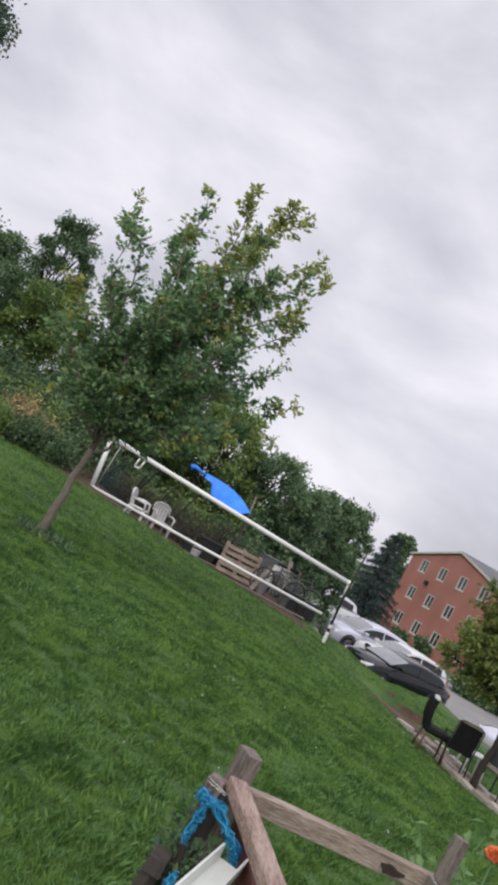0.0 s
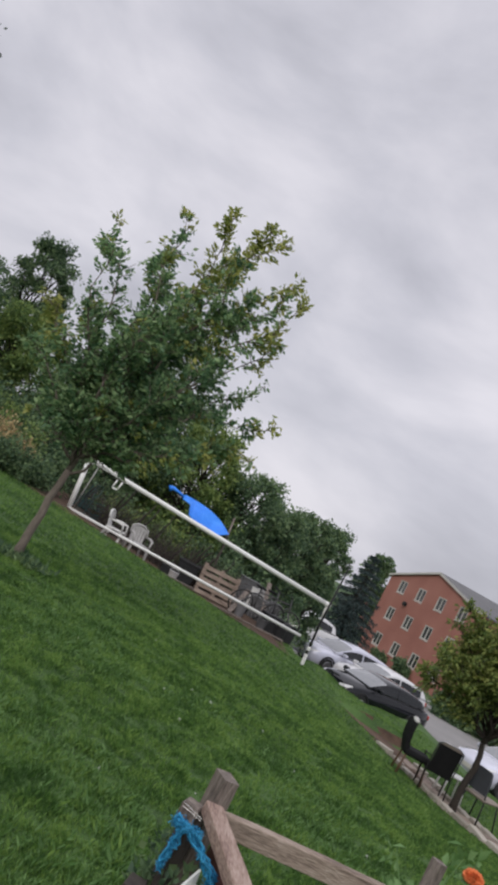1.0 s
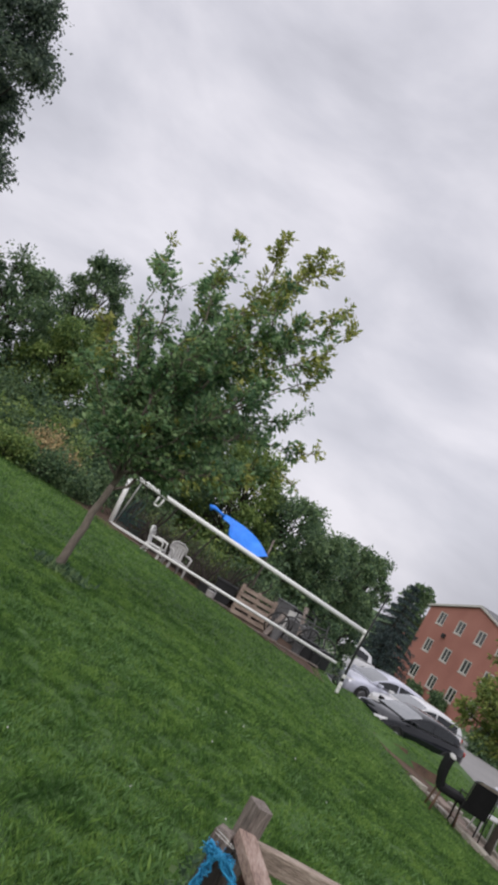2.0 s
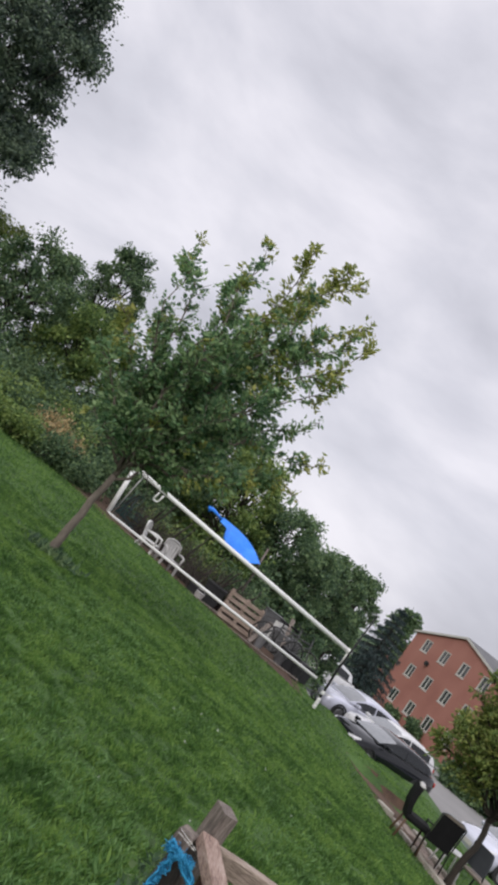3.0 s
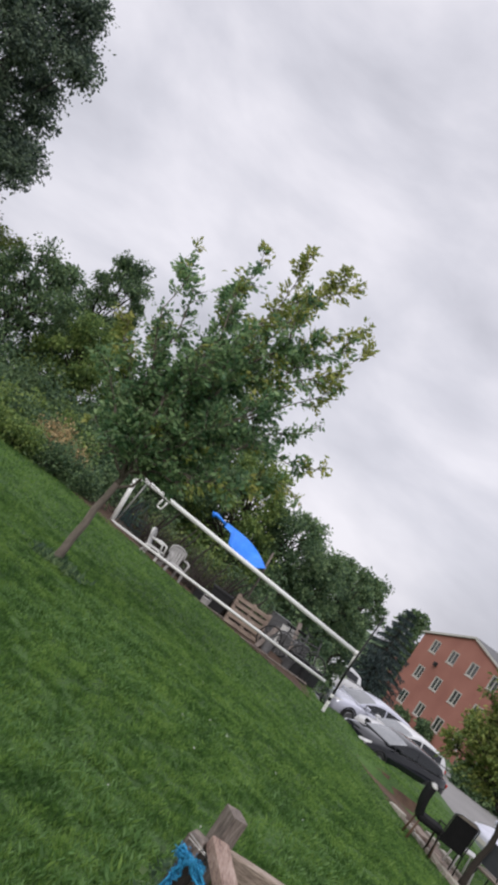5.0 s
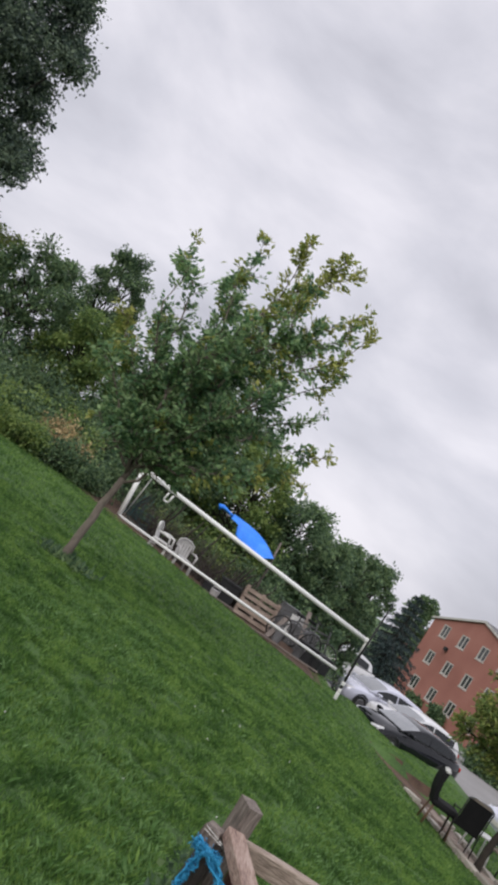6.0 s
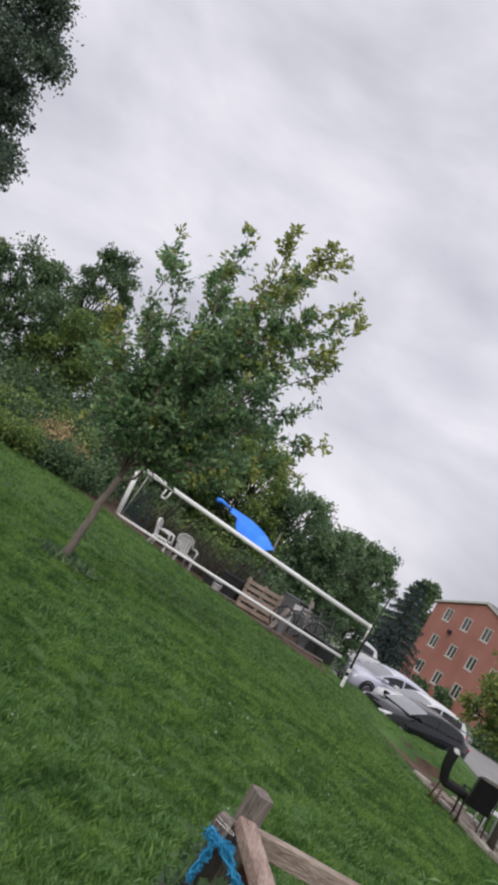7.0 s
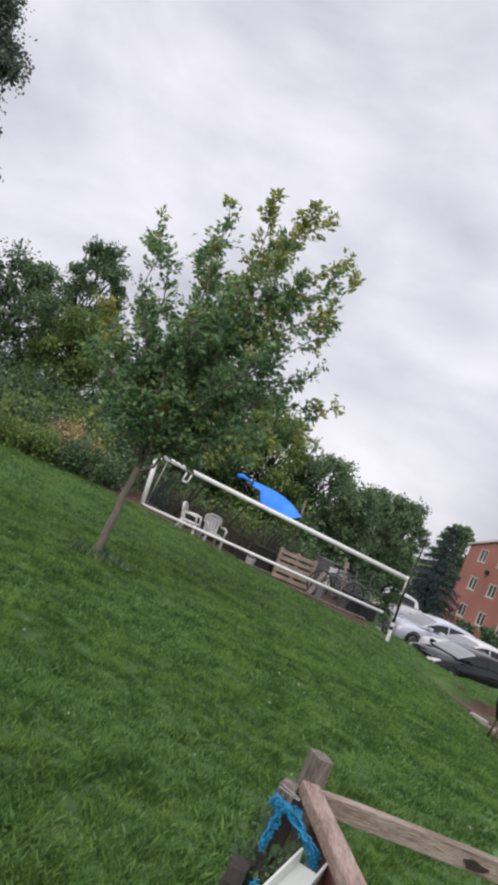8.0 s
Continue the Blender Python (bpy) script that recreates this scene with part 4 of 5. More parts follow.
# ---- plastic garden chairs ----
def garden_chair(m, label, mt):
    c = thing("garden_chair", m, label, "chair", "plastic chairs behind the frame")
    part("seat", Geo().loft([[(x, y, 0.40 + z) for x, y in ((-0.22, -0.2), (0.22, -0.2), (0.25, 0.22), (0.2, 0.26), (-0.2, 0.26), (-0.25, 0.22))] for z in (0, 0.03)]), mt, c)
    for sx in (-1, 1):
        for x0, y0, x1, y1 in ((0.24, 0.24, 0.27, 0.27), (0.22, -0.2, 0.26, -0.28)):
            part("leg", Geo().loft([[(sx * (x1 + a), y1 + b, 0.0) for a, b in ((-0.025, -0.03), (0.025, -0.03), (0.025, 0.03), (-0.025, 0.03))], [(sx * (x0 + a), y0 + b, 0.42) for a, b in ((-0.03, -0.04), (0.03, -0.04), (0.03, 0.04), (-0.03, 0.04))]]), mt, c)
        arm = [(sx * 0.26, 0.24, 0.42), (sx * 0.28, 0.2, 0.62), (sx * 0.285, 0.0, 0.645), (sx * 0.26, -0.2, 0.63)]
        part("armrest", Geo().tube(arm, [0.028, 0.032, 0.032, 0.026], 8), mt, c, smooth=True)
    n = 5
    for i in range(n):
        x = -0.172 + 0.344 * i / (n - 1)
        part("back_slat", Geo().loft([[(x * (0.95 + 0.1 * u) + a, -0.21 - 0.10 * u - 0.03 * u * (1 - u) - 0.5 * (0.21 ** 2 - x ** 2) + b, 0.42 + 0.34 * u) for a, b in ((-0.036, -0.010), (0.036, -0.010), (0.036, 0.010), (-0.036, 0.010))] for u in (0, 0.35, 0.7, 1.0)]), mt, c)
    cap_lo = [(x, -0.30 - 0.5 * (0.21 ** 2 - x ** 2), 0.75) for x in np.linspace(-0.22, 0.22, 9)]
    cap_hi = [(x * 0.9, -0.335 - 0.5 * (0.21 ** 2 - x ** 2), 0.875 - 0.9 * x * x) for x in np.linspace(-0.22, 0.22, 9)]
    part("back_cap", Geo().loft([[(x, y + d, z) for x, y, z in cap_lo] + [(x, y + d, z) for x, y, z in cap_hi[::-1]] for d in (-0.010, 0.010)]), mt, c)
    part("top_rail", Geo().tube([(-0.25, -0.25, 0.62), (-0.23, -0.3, 0.8), (-0.1, -0.32, 0.87), (0.1, -0.32, 0.87), (0.23, -0.3, 0.8), (0.25, -0.25, 0.62)], 0.028, 8), mt, c, smooth=True)
    return c


garden_chair(at(-1.58, 17.68, ground_z(-1.58, 17.68) - 0.02, 262) @ Matrix.Diagonal((0.84, 0.84, 0.84, 1)), "white plastic garden chair turned to one side", M_PLASTIC_WHITE)
garden_chair(at(-0.98, 17.66, ground_z(-0.98, 17.66) - 0.02, 205) @ Matrix.Diagonal((0.88, 0.88, 0.88, 1)), "grey plastic garden chair facing the lawn", M_PLASTIC_GREY)

# ---- blue tarp on a pole ----
TP = thing("tarp", at(0.02, 20.0, 1.35), "bright blue plastic tarp hung in the trees", "tarp")
g = Geo()
NU, NV = 18, 8
for i in range(NU + 1):
    u = i / NU
    for j in range(NV + 1):
        v = j / NV
        top = 0.36 - 0.02 * u - 0.36 * u ** 3
        low = 0.20 - 0.66 * min(1, u * 1.5) ** 0.8 + 0.42 * u ** 2
        if u < 0.18:
            low = top - 0.14 - 0.3 * u
        x = -0.62 + 1.5 * u
        g.v.append((x, -0.55 * v + 0.05 * math.sin(9 * u + 3 * v), top + (low - top) * v + 0.02 * math.sin(14 * u) * v))
for i in range(NU):
    for j in range(NV):
        a = i * (NV + 1) + j
        g.f.append((a, a + 1, a + NV + 2, a + NV + 1))
sh = part("sheet", g, M_TARP, TP, smooth=True)
sol = sh.modifiers.new("thickness", "SOLIDIFY")
sol.thickness = 0.008
part("tail", Geo().tube([(-0.62, 0.05, 0.28), (-0.8, 0.0, 0.33), (-0.98, 0.02, 0.36), (-1.08, 0.0, 0.30)], [0.05, 0.035, 0.06, 0.09], 8), M_TARP, TP, smooth=True)
part("pole", Geo().tube([(0.98, 0.1, -1.62), (0.92, 0.1, -0.4), (0.84, 0.1, 0.42)], 0.028, 8), M_WOOD_GREY, TP, smooth=True)


# ---- pallet and clutter under the trees ----
def pallet(m, label):
    p = thing("pallet", m, label, "pallet", "wooden pallets")
    for i in range(5):
        part("slat", Geo().box((1.0, 0.02, 0.10), pose(0, -0.056, 0.06 + i * 0.155), 0.004), M_PALLET, p)
    for x in (-0.455, 0, 0.455):
        part("bearer", Geo().box((0.09, 0.09, 0.78), pose(x, 0, 0.39), 0.006), M_PALLET, p)
    return p


pallet(pose(1.2, 18.6, ground_z(1.2, 18.6) + 0.02, -14, 0, 8), "weathered wooden pallet leaning on clutter")
rng = np.random.default_rng(5)
BIN = thing("storage_bin", at(*gz(0.35, 18.8)), "black plastic storage bin", "bin")
part("tub", Geo().loft([[(sx * w, sy * w * 0.8, z) for sx, sy in ((-1, -1), (1, -1), (1, 1), (-1, 1))] for z, w in ((0, 0.22), (0.5, 0.27), (0.52, 0.29), (0.56, 0.29))]), M_BIN, BIN)


def bicycle(m, label):
    b = thing("bicycle", m, label, "bicycle")
    for x in (-0.5, 0.5):
        wh = part("wheel", Geo().tube([(x + 0.32 * math.cos(a), 0, 0.34 + 0.32 * math.sin(a)) for a in np.linspace(0, 2 * math.pi, 25)], 0.02, 6, cap=False), M_TYRE, b, smooth=True)
        sp = Geo()
        for a in np.linspace(0, math.pi, 8, endpoint=False):
            sp.tube([(x + 0.31 * math.cos(a), 0, 0.34 + 0.31 * math.sin(a)), (x - 0.31 * math.cos(a), 0, 0.34 - 0.31 * math.sin(a))], 0.004, 3)
        part("spokes", sp, M_WIRE, wh)
    fr = Geo()
    for a, c in (((-0.5, 0.34), (-0.15, 0.75)), ((-0.5, 0.34), (-0.08, 0.32)), ((-0.08, 0.32), (-0.18, 0.85)), ((-0.08, 0.32), (0.36, 0.72)), ((-0.15, 0.75), (0.35, 0.80)), ((0.5, 0.34), (0.33, 0.95))):
        fr.tube([(a[0], 0, a[1]), (c[0], 0, c[1])], 0.02, 6)
    part("frame", fr, M_FAR_WOOD, b, smooth=True)
    part("handlebar", Geo().tube([(0.3, -0.28, 1.0), (0.34, -0.1, 0.97), (0.34, 0.1, 0.97), (0.3, 0.28, 1.0)], 0.015, 6), M_METAL_BLACK, b)
    part("saddle", Geo().box((0.25, 0.14, 0.06), pose(-0.19, 0, 0.88), 0.02), M_BLACK, b)


bicycle(pose(2.3, 18.7, ground_z(2.3, 18.7), 8, 0, 25), "old grey bicycle leaning among the clutter")
bicycle(pose(2.75, 19.2, ground_z(2.75, 19.2), -8, 0, -15), "old grey bicycle leaning among the clutter")


def crate(x, y, w, d, h, mt, label, yaw):
    c = thing("crate", at(x, y, ground_z(x, y), yaw), label, "box", "clutter under the trees")
    part("base", Geo().box((w, d, 0.03), pose(0, 0, 0.015), 0.004), mt, c)
    for s in (-1, 1):
        part("side", Geo().box((w, 0.025, h - 0.03), pose(0, s * (d / 2 - 0.0125), h / 2 + 0.015), 0.004), mt, c)
        part("end", Geo().box((0.025, d - 0.05, h - 0.03), pose(s * (w / 2 - 0.0125), 0, h / 2 + 0.015), 0.004), mt, c)
    part("lid", Geo().box((w + 0.03, d + 0.03, 0.03), pose(0, 0, h + 0.015), 0.006), mt, c)


for x, y, w, d, h, mt, lb, yw in (
        (2.75, 18.5, 0.5, 0.35, 0.42, M_BIN, "dark plastic box on the ground", 10), (2.5, 19.5, 0.6, 0.4, 0.55, M_FAR_WOOD, "grey plastic box under the trees", -20),
        (3.2, 18.9, 0.45, 0.4, 0.4, M_BIN, "dark plastic box on the ground", 30), (2.9, 20.2, 0.35, 0.3, 0.6, M_FAR_WOOD, "small grey cabinet under the trees", 5),
        (2.0, 19.9, 0.5, 0.3, 0.8, M_FAR_WOOD, "grey metal cabinet under the trees", 12), (-0.1, 18.5, 0.3, 0.25, 0.2, M_BIN, "dark low box by the chairs", 0),
        (2.35, 20.0, 0.3, 0.3, 0.7, M_PLASTIC_GREY, "small pale cabinet under the trees", 25)):
    crate(x, y, w, d, h, mt, lb, yw)


def bucket(x, y, z, r, h, mt, label):
    b = thing("bucket", at(x, y, z), label, "bucket", "clutter under the trees")
    part("pail", Geo().tube([(0, 0, 0), (0, 0, h * 0.9), (0, 0, h)], [r * 0.8, r, r * 1.06], 14), mt, b, smooth=False)
    part("handle", Geo().tube([(r * math.cos(a), 0, h + 0.6 * r * math.sin(a)) for a in np.linspace(0, math.pi, 9)], 0.006, 5), M_WIRE, b)


for x, y, dz, r, h, mt, lb in ((1.95, 18.45, 0, 0.14, 0.3, M_FAR_WOOD, "grey metal bucket on the soil"), (2.55, 18.3, 0, 0.13, 0.26, M_FAR_WOOD, "grey plastic bucket on the soil"),
                               (3.05, 18.35, 0, 0.15, 0.32, M_BIN, "black plastic bucket on the soil"), (2.2, 19.9, 0, 0.16, 0.7, M_PLASTIC_WHITE, "tall white plastic drum"), (0.1, 18.2, 0, 0.12, 0.2, M_PLASTIC_GREY, "small grey bucket on the soil")):
    bucket(x, y, ground_z(x, y), r, h, mt, lb)


def plank(x, y, ln, yaw, tilt, label):
    p = thing("plank", pose(x, y, ground_z(x, y) + 0.02, 0, -tilt, yaw), label, "plank", "clutter under the trees")
    part("board", Geo().box((ln, 0.12, 0.025), pose(ln / 2, 0, 0.012), 0.004), M_WOOD_GREY, p)


for i, (x, y, ln, yaw, tilt) in enumerate(((-0.6, 17.75, 1.3, -4, 1), (0.8, 17.7, 1.2, 3, 1), (1.7, 18.2, 1.0, 70, 38), (2.6, 18.9, 1.3, 100, 50), (-2.2, 17.65, 0.9, 5, 1), (2.0, 17.75, 1.1, -2, 1))):
    plank(x, y, ln, yaw, tilt, "old weathered plank lying in the clutter" if tilt < 10 else "old weathered plank leaning in the clutter")
NET = thing("net", at(-2.5, 18.0, 0.1), "teal plastic netting behind the frame", "net")
g = Geo()
for i in range(5):
    g.tube(wander((i * 0.08 - 0.3, 0, 0.05), (i * 0.06 - 0.1, 0.1, 0.85), 5, 0.03, rng), 0.007, 4)
    g.tube(wander((-0.3, 0, 0.1 + i * 0.08), (0.4, 0.08, 0.1 + i * 0.085), 5, 0.03, rng), 0.007, 4)
part("mesh", g, M_TEAL, NET)

# ---- chairs by the path ----
def four_legs(c, w, d, h, r, mt, splay=0.04):
    for sx in (-1, 1):
        for sy in (-1, 1):
            part("leg", Geo().tube([(sx * (w / 2 + splay), sy * (d / 2 + splay), 0), (sx * w / 2, sy * d / 2, h)], r, 8), mt, c, smooth=True)


def padded_chair(m, label):
    c = thing("dining_chair", m, label, "chair", "chairs by the path")
    part("seat", Geo().loft([[(x * w, y * w, z) for x, y in ((-0.24, -0.2), (-0.2, -0.24), (0.2, -0.24), (0.24, -0.2), (0.25, 0.2), (0.2, 0.25), (-0.2, 0.25), (-0.25, 0.2))] for z, w in ((0.37, 0.92), (0.39, 1.0), (0.45, 1.0), (0.475, 0.9), (0.48, 0.7))]), M_BLACK, c, smooth=True)
    four_legs(c, 0.38, 0.38, 0.38, 0.02, M_BROWN_LEG)
    part("backrest", Geo().loft([[(x * w, y + dy, z) for x, y in ((-0.23, -0.042), (0.23, -0.042), (0.23, 0.042), (-0.23, 0.042))] for z, dy, w in ((0.38, -0.19, 0.85), (0.46, -0.21, 0.95), (0.6, -0.255, 1.0), (0.75, -0.27, 1.0), (0.88, -0.265, 1.0), (0.95, -0.25, 0.92))]), M_BLACK, c)
    part("cloth", Geo().box((0.2, 0.10, 0.06), pose(0.12, -0.25, 0.955, 0, 8, 0), 0.02), M_PLASTIC_WHITE, c, "white cloth over the backrest")
    return c


def sling_chair(m, label):
    c = thing("patio_chair", m, label, "chair", "chairs by the path")
    part("sling_back", Geo().loft([[(x, y + dy, z) for x, y in ((-0.23, -0.008), (0.23, -0.008), (0.23, 0.008), (-0.23, 0.008))] for z, dy in ((0.40, -0.2), (0.65, -0.26), (0.93, -0.33))]), M_BLACK, c)
    part("sling_seat", Geo().box((0.48, 0.44, 0.02), pose(0, 0.02, 0.41, 3, 0, 0), 0.005), M_BLACK, c)
    for sx in (-1, 1):
        part("frame_tube", Geo().tube([(sx * 0.26, -0.30, 0.0), (sx * 0.255, -0.2, 0.40), (sx * 0.25, -0.34, 0.93)], 0.013, 8), M_METAL_BLACK, c, smooth=True)
        part("frame_tube", Geo().tube([(sx * 0.27, 0.27, 0.0), (sx * 0.265, 0.24, 0.41), (sx * 0.255, -0.2, 0.40)], 0.013, 8), M_METAL_BLACK, c, smooth=True)
        part("armrest", Geo().tube([(sx * 0.27, 0.25, 0.40), (sx * 0.30, 0.22, 0.62), (sx * 0.30, -0.1, 0.64), (sx * 0.26, -0.27, 0.66)], 0.014, 8), M_METAL_BLACK, c, smooth=True)
    # pale rail and tan band put the black top frame's reflection into colour
    part("top_rail", Geo().tube([(-0.25, -0.34, 0.93), (-0.15, -0.36, 0.985), (0.15, -0.36, 0.985), (0.25, -0.34, 0.93)], 0.014, 8), M_RIM, c, smooth=True)
    part("top_reflection_band", Geo().loft([[(x, y, z) for x, y, z in ((-0.23, -0.335, 0.925), (0.23, -0.335, 0.925), (0.15, -0.36, 0.975), (-0.15, -0.36, 0.975))], [(x, y + 0.012, z) for x, y, z in ((-0.23, -0.335, 0.925), (0.23, -0.335, 0.925), (0.15, -0.36, 0.975), (-0.15, -0.36, 0.975))]]), M_TAN_FABRIC, c)
    return c


def side_chair(m, label):
    c = thing("side_chair", m, label, "chair", "chairs by the path")
    part("seat", Geo().box((0.44, 0.44, 0.06), pose(0, 0, 0.45), 0.025), M_TAN_FABRIC, c)
    part("backrest", Geo().loft([[(x * w, y + dy, z) for x, y in ((-0.22, -0.02), (0.22, -0.02), (0.22, 0.02), (-0.22, 0.02))] for z, dy, w in ((0.52, -0.22, 0.95), (0.75, -0.25, 1.0), (0.88, -0.28, 0.95), (0.91, -0.285, 0.8))]), M_GREY_FABRIC, c)
    four_legs(c, 0.40, 0.36, 0.43, 0.013, M_METAL_BLACK, 0.06)
    for sx in (-1, 1):
        part("back_tube", Geo().tube([(sx * 0.2, -0.18, 0.42), (sx * 0.2, -0.24, 0.6)], 0.013, 8), M_METAL_BLACK, c)
    return c


padded_chair(at(5.24, 13.12, ground_z(5.24, 13.12) + 0.01, -98), "black padded dining chair seen from its side")
sling_chair(at(5.62, 12.92, ground_z(5.62, 12.92) + 0.005, -12) @ Matrix.Diagonal((0.88, 0.92, 0.94, 1)), "black sling patio chair facing the road")
side_chair(at(6.33, 12.55, ground_z(6.33, 12.55) + 0.02, -62), "slate and tan side chair on black legs")
ST = thing("side_table", at(6.25, 13.6, ground_z(6.25, 13.6)), "small white plastic side table", "table")
part("tabletop", Geo().box((0.42, 0.42, 0.03), pose(0, 0, 0.44), 0.01), M_PLASTIC_WHITE, ST)
four_legs(ST, 0.32, 0.32, 0.43, 0.018, M_PLASTIC_WHITE)

# ---- small tree by the path ----
TX, TY = 5.88, 12.4
vase_tree("plum_tree", gz(TX, TY), (TX + 0.0, TY, 0.35), [
    (4.55, TY - 0.2, 1.35), (4.75, TY + 0.4, 1.9), (5.2, TY - 0.3, 2.2), (5.6, TY + 0.4, 2.4), (6.1, TY - 0.4, 2.6), (6.6, TY + 0.3, 2.6), (7.2, TY - 0.2, 2.7), (6.4, TY + 0.1, 3.0), (6.9, TY + 0.2, 3.2),
    (7.4, TY + 0.4, 1.8), (4.7, TY + 0.7, 0.9), (5.1, TY + 0.9, 1.3), (5.3, TY - 0.8, 1.4), (6.3, TY - 0.9, 1.5), (5.9, TY + 1.0, 1.7), (5.3, TY + 0.2, 0.75)] + [(5.95 + 1.25 * math.cos(0.9 * k + 0.3), TY + 0.9 * math.sin(0.9 * k + 0.3), 1.1 + 0.11 * k) for k in range(14)],
    "small forked tree with olive-yellow leaves beside the path", M_LEAF_OLIVE, M_LEAF_YELLOW, M_BARK_DARK, 61, r=0.062, twigs=80, per=26, size=0.07, twig=0.62, shell=(0.3, 1.0), tip_share=0.1)

for i, (x, y, h, w) in enumerate(((15.9, 37.5, 1.5, 2.6), (17.8, 37.0, 1.6, 2.8), (19.9, 36.5, 1.7, 3.0), (22.2, 36.0, 2.2, 3.4), (24.8, 35.0, 2.6, 4.0))):
    shrub(x, y, h, w, M_LEAF_DARK, 90 + i, 5000, 0.2, "dark hedge across the road", "hedge")

for i, (x, y, h, w) in enumerate(((20.6, 69.0, 0.9, 1.4), (21.8, 65.4, 1.3, 1.5))):
    shrub(x, y, h, w, M_LEAF_DARK, 97 + i, 1600, 0.3, "green shrub at the foot of the brick building", "shrub")

# ---- garden enclosure in front ----
FX, FY = 0.50, 2.60
FENCE = thing("garden_enclosure", at(FX, FY, 0.0), "rough wooden garden enclosure of old boards", "fence")


def board(name, a, b, w, t, mt, roll=0.0, label="", parent=None, bow=0.0):
    """A sawn board from a to b, w high and t thick, with worn corners."""
    o = Vector((FX, FY, 0))
    a, b = Vector(a) - o, Vector(b) - o
    d = (b - a).normalized()
    side = Vector((0, 0, 1)).cross(d) if abs(d.z) < 0.9 else Vector((math.cos(roll), math.sin(roll), 0))
    side = (side - d * side.dot(d)).normalized()
    up = d.cross(side)
    rings = []
    rg = random.Random(name + str(round(a.x, 2)))
    for i in range(9):
        u = i / 8
        c = a + (b - a) * u + up * bow * 4 * u * (1 - u)
        e = 0.004
        j = lambda: rg.uniform(-0.0015, 0.0015)
        hw, ht = w / 2, t / 2
        rings.append([c + side * sx + up * sy for sx, sy in ((-ht + e + j(), -hw), (ht - e, -hw + j()), (ht, -hw + e), (ht + j(), hw - e), (ht - e, hw + j()), (-ht + e, hw), (-ht, hw - e + j()), (-ht + j(), -hw + e))])
    return part(name, Geo().loft(rings), mt, parent or FENCE, label)


board("corner_post", (0.515, 2.62, -0.1), (0.51, 2.62, 0.838), 0.089, 0.060, M_WOOD_GREY, roll=0.35)
# corner post's lower length again; dark wood puts its shade into the colour
board("dark_post", (0.437, 2.565, -0.1), (0.455, 2.555, 0.70), 0.06, 0.05, M_WOOD_DARK, roll=0.4)
board("stub_rail", (0.452, 2.60, 0.695), (0.424, 2.51, 0.702), 0.066, 0.060, M_WOOD_GREY)
board("far_rail", (0.545, 2.575, 0.711), (1.30, 2.62, 0.728), 0.070, 0.038, M_WOOD_PALE, bow=0.004)
board("near_rail", (0.502, 2.56, 0.738), (0.66, 1.55, 0.755), 0.045, 0.066, M_WOOD_PALE_Y)
board("right_post", (1.245, 2.55, -0.1), (1.272, 2.58, 0.925), 0.05, 0.038, M_WOOD_GREY, roll=0.2)
board("red_board", (0.592, 2.70, 0.60), (0.620, 1.95, 0.585), 0.10, 0.030, M_WOOD_RED)
board("stub_post", (0.345, 2.47, -0.1), (0.365, 2.46, 0.415), 0.05, 0.045, M_WOOD_DARK, roll=0.5)
board("stub_rail", (0.385, 2.52, 0.440), (0.362, 2.42, 0.444), 0.052, 0.062, M_WOOD_DARK)
part("charred_knot", Geo().loft([[(0.60 + 0.045 * math.cos(a) * k * (1 + 0.35 * math.sin(5 * a)), -0.040 + d, 0.728 + 0.016 * math.sin(a) * k * (1 + 0.3 * math.cos(3 * a))) for a in np.linspace(0, 2 * math.pi, 13)[:-1]] for k, d in ((1.0, 0.004), (0.95, -0.002))]), M_KNOT, FENCE)
part("bracket", Geo().box((0.012, 0.05, 0.06), pose(0.735, -0.04, 0.74), 0.002), M_WIRE, FENCE)
wire = Geo()
for k in range(2):
    wire.tube([(-0.10, -0.10, 0.74 - 0.012 * k), (-0.03, -0.12, 0.725 - 0.006 * k), (0.03, -0.10, 0.70 - 0.01 * k)], 0.0008, 5)
part("binding_wire", wire, M_WIRE, FENCE, "thin grey binding wire")

# ---- blue rope, frayed ----
ROPE = thing("rope", at(0.422, 2.49, 0.672), "frayed bright blue rope tied to a post", "rope")
rng = np.random.default_rng(77)


def strand(a, b, n, spread, r, sag=0.0):
    a, b = np.array(a), np.array(b)
    for k in range(n):
        g = Geo().tube(wander(a + rng.normal(size=3) * spread, b + rng.normal(size=3) * spread, 12, 0.045, rng, sag), r * rng.uniform(0.7, 1.3), 5)
        part("strand", g, M_ROPE, ROPE, smooth=True)
    fz = Geo()
    for k in range(n * 90):
        u = rng.random()
        p = a + (b - a) * u + rng.normal(size=3) * spread
        fz.tube([p, p + rng.normal(size=3) * 0.004, p + rng.normal(size=3) * 0.006], 0.0014, 3, cap=False)
    tagged(part("fuzz", fz, M_ROPE, ROPE), kind="stuff")


strand((-0.03, -0.02, 0.02), (0.06, -0.03, 0.01), 5, 0.008, 0.0045)
strand((0.0, -0.02, 0.02), (-0.005, -0.02, -0.13), 4, 0.0042, 0.004)
strand((0.03, -0.02, 0.01), (0.165, -0.06, -0.085), 5, 0.0045, 0.004)
strand((0.150, -0.06, -0.075), (0.175, -0.07, -0.105), 6, 0.011, 0.005)
strand((0.0, -0.10, -0.20), (-0.01, -0.11, -0.40), 4, 0.006, 0.004)

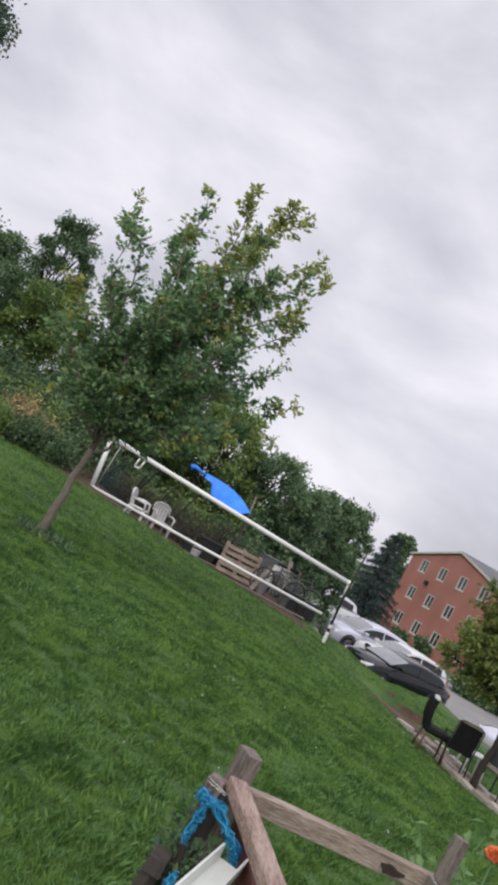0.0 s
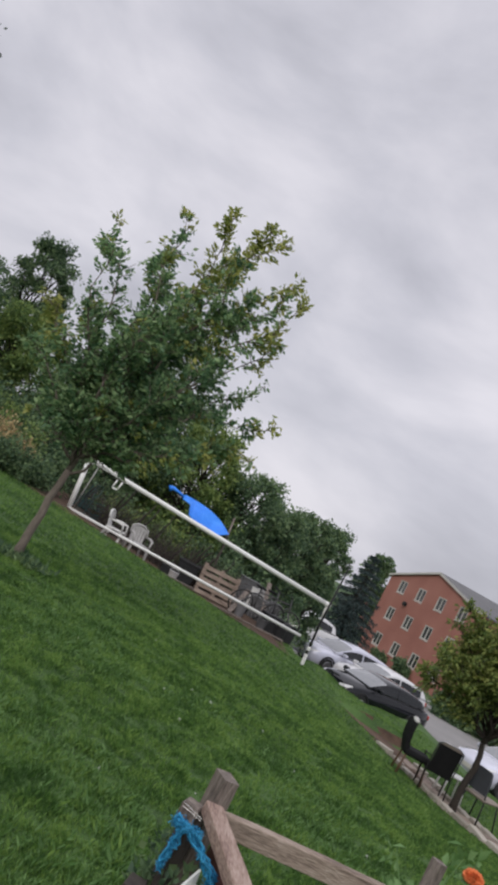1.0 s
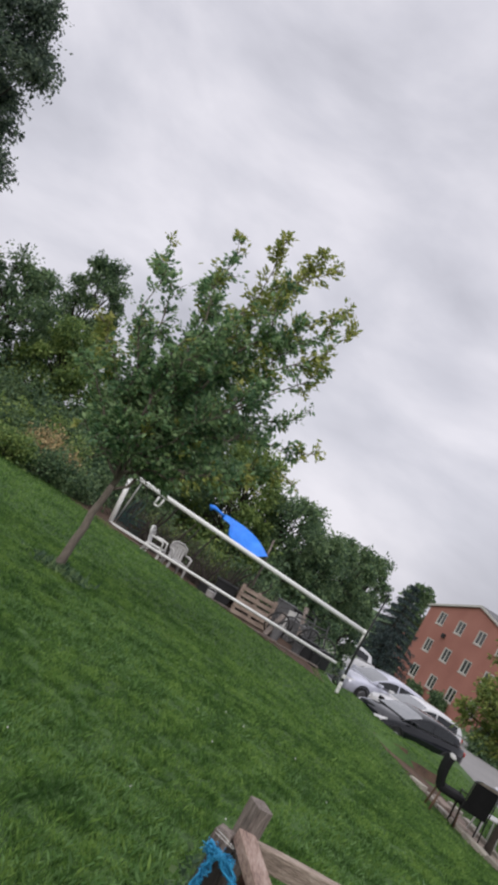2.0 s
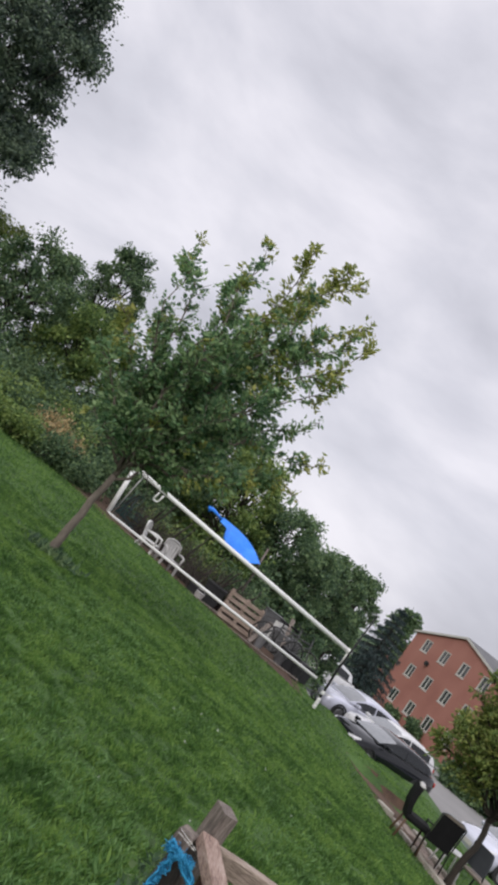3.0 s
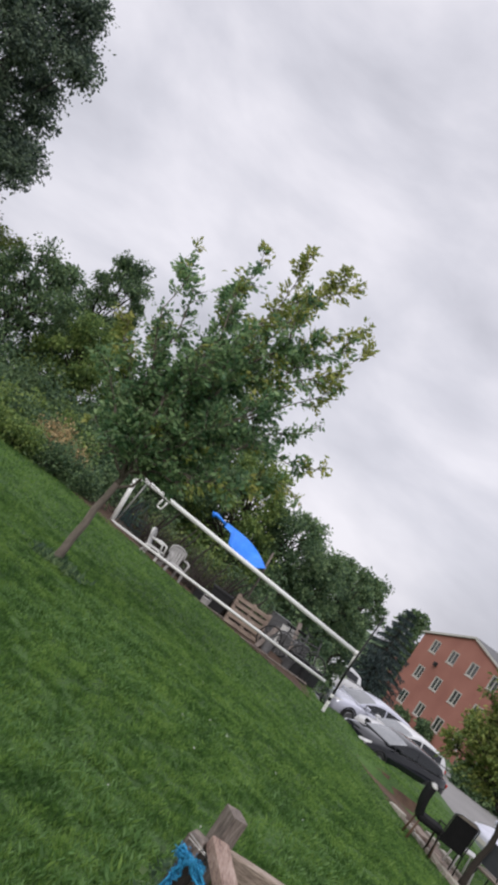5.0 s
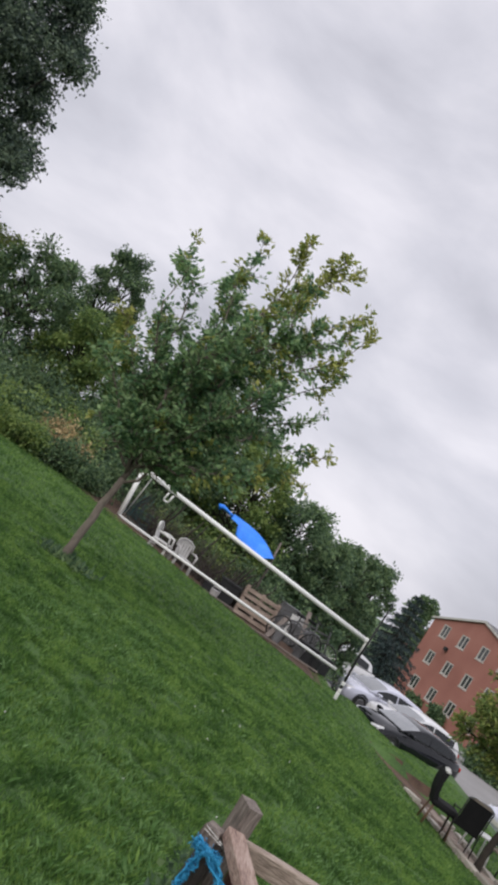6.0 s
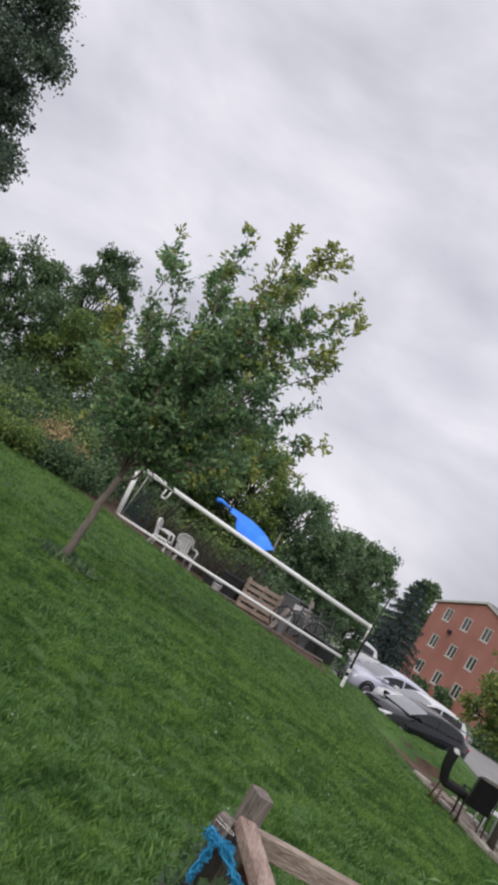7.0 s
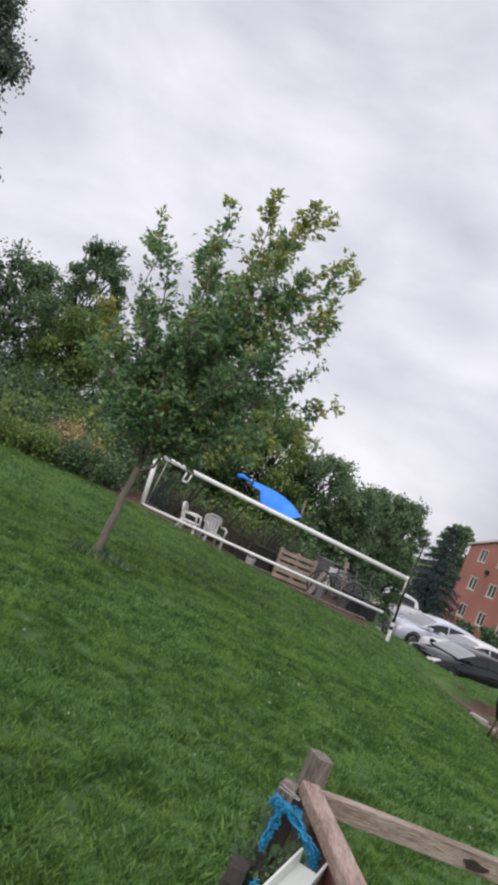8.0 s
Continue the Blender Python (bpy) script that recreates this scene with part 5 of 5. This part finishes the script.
# ---- white gutter ----
GUT = thing("gutter", at(0.548, 2.33, 0.592), "white vinyl gutter length lying across the boards", "gutter")
prof = [(-0.045, 0.05), (-0.038, 0.05), (-0.034, 0.008), (0.034, 0.008), (0.038, 0.05), (0.045, 0.05), (0.041, 0.0), (-0.041, 0.0)]
d = Vector((-0.20, -0.55, 0.03)).normalized()
sd = Vector((0, 0, 1)).cross(d).normalized()
up = d.cross(sd)
part("channel", Geo().loft([[d * t + sd * x + up * z for x, z in prof] for t in (0, 0.25, 0.5, 0.8)]), M_GUTTER, GUT)


# ---- weeds and a flower by the boards ----
def weed(x, y, h, seed, leaf, count, size, label, wide=0.16):
    rg = np.random.default_rng(seed)
    w = thing("weed", at(x, y, ground_z(x, y)), label, "plant", "garden plants")
    spots, ways = [], []
    for k in range(7):
        tip = np.array((rg.normal() * wide, rg.normal() * wide * 0.75, h * rg.uniform(0.6, 1.0)))
        line = wander((rg.normal() * 0.03, rg.normal() * 0.03, -0.02), tip, 6, 0.04, rg)
        part("stem", Geo().tube(line, [0.006, 0.006, 0.005, 0.005, 0.004, 0.003, 0.002], 5), leaf, w, smooth=True)
        sp, sw, _ = limb_points(line, 0.2, 1.0, count // 7, rg)
        spots.extend(sp + rg.normal(size=sp.shape) * 0.02)
        ways.extend(sw)
    leaves("foliage", spots, size, leaf, w, rg, out=np.array(ways) * 0.4, droop=0.2, width=0.55)
    return w


weed(0.50, 2.66, 0.62, 1, M_LEAF_DARK, 620, 0.040, "leafy dark green vine climbing the post", 0.06)
weed(0.475, 2.50, 0.60, 2, M_LEAF_DARK, 700, 0.040, "leafy dark green vine climbing the post", 0.045)
weed(1.40, 2.75, 0.93, 3, M_WEED, 320, 0.055, "tall pale green weed beside the enclosure")
weed(1.62, 2.85, 0.98, 4, M_WEED, 320, 0.055, "tall pale green weed beside the enclosure")
FL = thing("flower", at(1.49, 2.75, ground_z(1.49, 2.75)), "round orange flower on a green stem", "flower", "garden plants")
part("stem", Geo().tube([(0.02, 0, -0.02), (0.01, 0.01, 0.5), (0, 0, 0.86)], [0.005, 0.004, 0.003], 6), M_WEED, FL, smooth=True)
rg = np.random.default_rng(6)
pet = unit(rg.normal(size=(420, 3))) * (0.026, 0.022, 0.014)
leaves("petals", pet + (0, 0, 0.885), 0.013, M_FLOWER, FL, rg, out=unit(pet) * 1.2, droop=0.0, width=1.3)["kind"] = "stuff"
tuft = thing("weed", at(*gz(-1.72, 9.08)), "dark green weeds round the tree trunk", "plant", "garden plants")
q = rg.normal(size=(700, 3)) * (0.17, 0.13, 0.0) + (0.03, 0, 0.01)
leaves("foliage", q, 0.10, M_LEAF_DARK, tuft, rg, droop=-0.9, width=0.3)

# ---- white clover heads in the lawn ----
rg = np.random.default_rng(31)
heads = []
while len(heads) < 18:
    a, b = rg.uniform(-2.6, 2.2), rg.uniform(3.6, 9.0)
    if -0.38 * b < a < 0.5 * b:
        heads.append(gz(a, b, 0.045))
heads = np.repeat(np.array(heads), 12, 0)
tagged(leaves("clover_flowers", heads + rg.normal(size=heads.shape) * 0.003, 0.008, M_PLASTIC_WHITE, None, rg, droop=-0.3, width=0.7), "tiny white clover heads in the lawn", "flower", kind="stuff")

# ---- bare soil of the cut bank and of the path ----
BX, BY = spaced(4.2, 6.6, 4.21, 6.59, 0.08), spaced(14.8, 17.2, 14.81, 17.19, 0.08)
tagged(sheet("soil_bank", BX, BY, on_cut, 0.012, M_SOIL), "bare reddish soil face of a low cut bank", "soil", kind="structure")
QX, QY = spaced(4.9, 8.0, 4.91, 7.99, 0.1), spaced(7.8, 15.0, 7.81, 14.99, 0.1)
tagged(sheet("path_soil", QX, QY, on_path, 0.008, M_SOIL), "trodden brown soil between the path stones", "soil", kind="structure")

# ---- path stones ----
PAVE = tagged(new("pavement"), "narrow path of worn pinkish stones between pale kerbs", "path", kind="structure")
rng = np.random.default_rng(8)


def stone_mesh(w, d, h):
    g = Geo().box((w, d, h), None, 0.012)
    me = bpy.data.meshes.new("stone")
    me.from_pydata(g.v, [], g.f)
    return me


KERBS = [stone_mesh(0.13, l, 0.12) for l in (0.36, 0.42, 0.46)]
SLABS = [stone_mesh(0.27, 0.40, 0.06), stone_mesh(0.25, 0.44, 0.06), stone_mesh(0.28, 0.38, 0.06)]
for me in KERBS:
    me.materials.append(M_KERB)
for me in SLABS:
    me.materials.append(M_STONE)
y = 14.6
while y > 7.9:
    x = path_x(y)
    yaw = math.degrees(math.atan2(path_x(y - 0.2) - x, 0.2)) if path_x(y - 0.2) else 0
    for dx, meshes, nm in ((0.0, KERBS, "kerb_stone"), (0.80, KERBS, "kerb_stone"), (0.56, SLABS, "slab")):
        ob = new(nm, meshes[int(rng.integers(3))])
        ob.parent = PAVE
        xx, yy = x + dx + rng.normal() * 0.012, y + rng.normal() * 0.02
        ob.matrix_world = pose(xx, yy, ground_z(xx, yy) + (0.02 if nm == "kerb_stone" else -0.005) + rng.normal() * 0.006, rng.normal() * 1.5, rng.normal() * 1.5, yaw + rng.normal() * 3)
    y -= 0.44
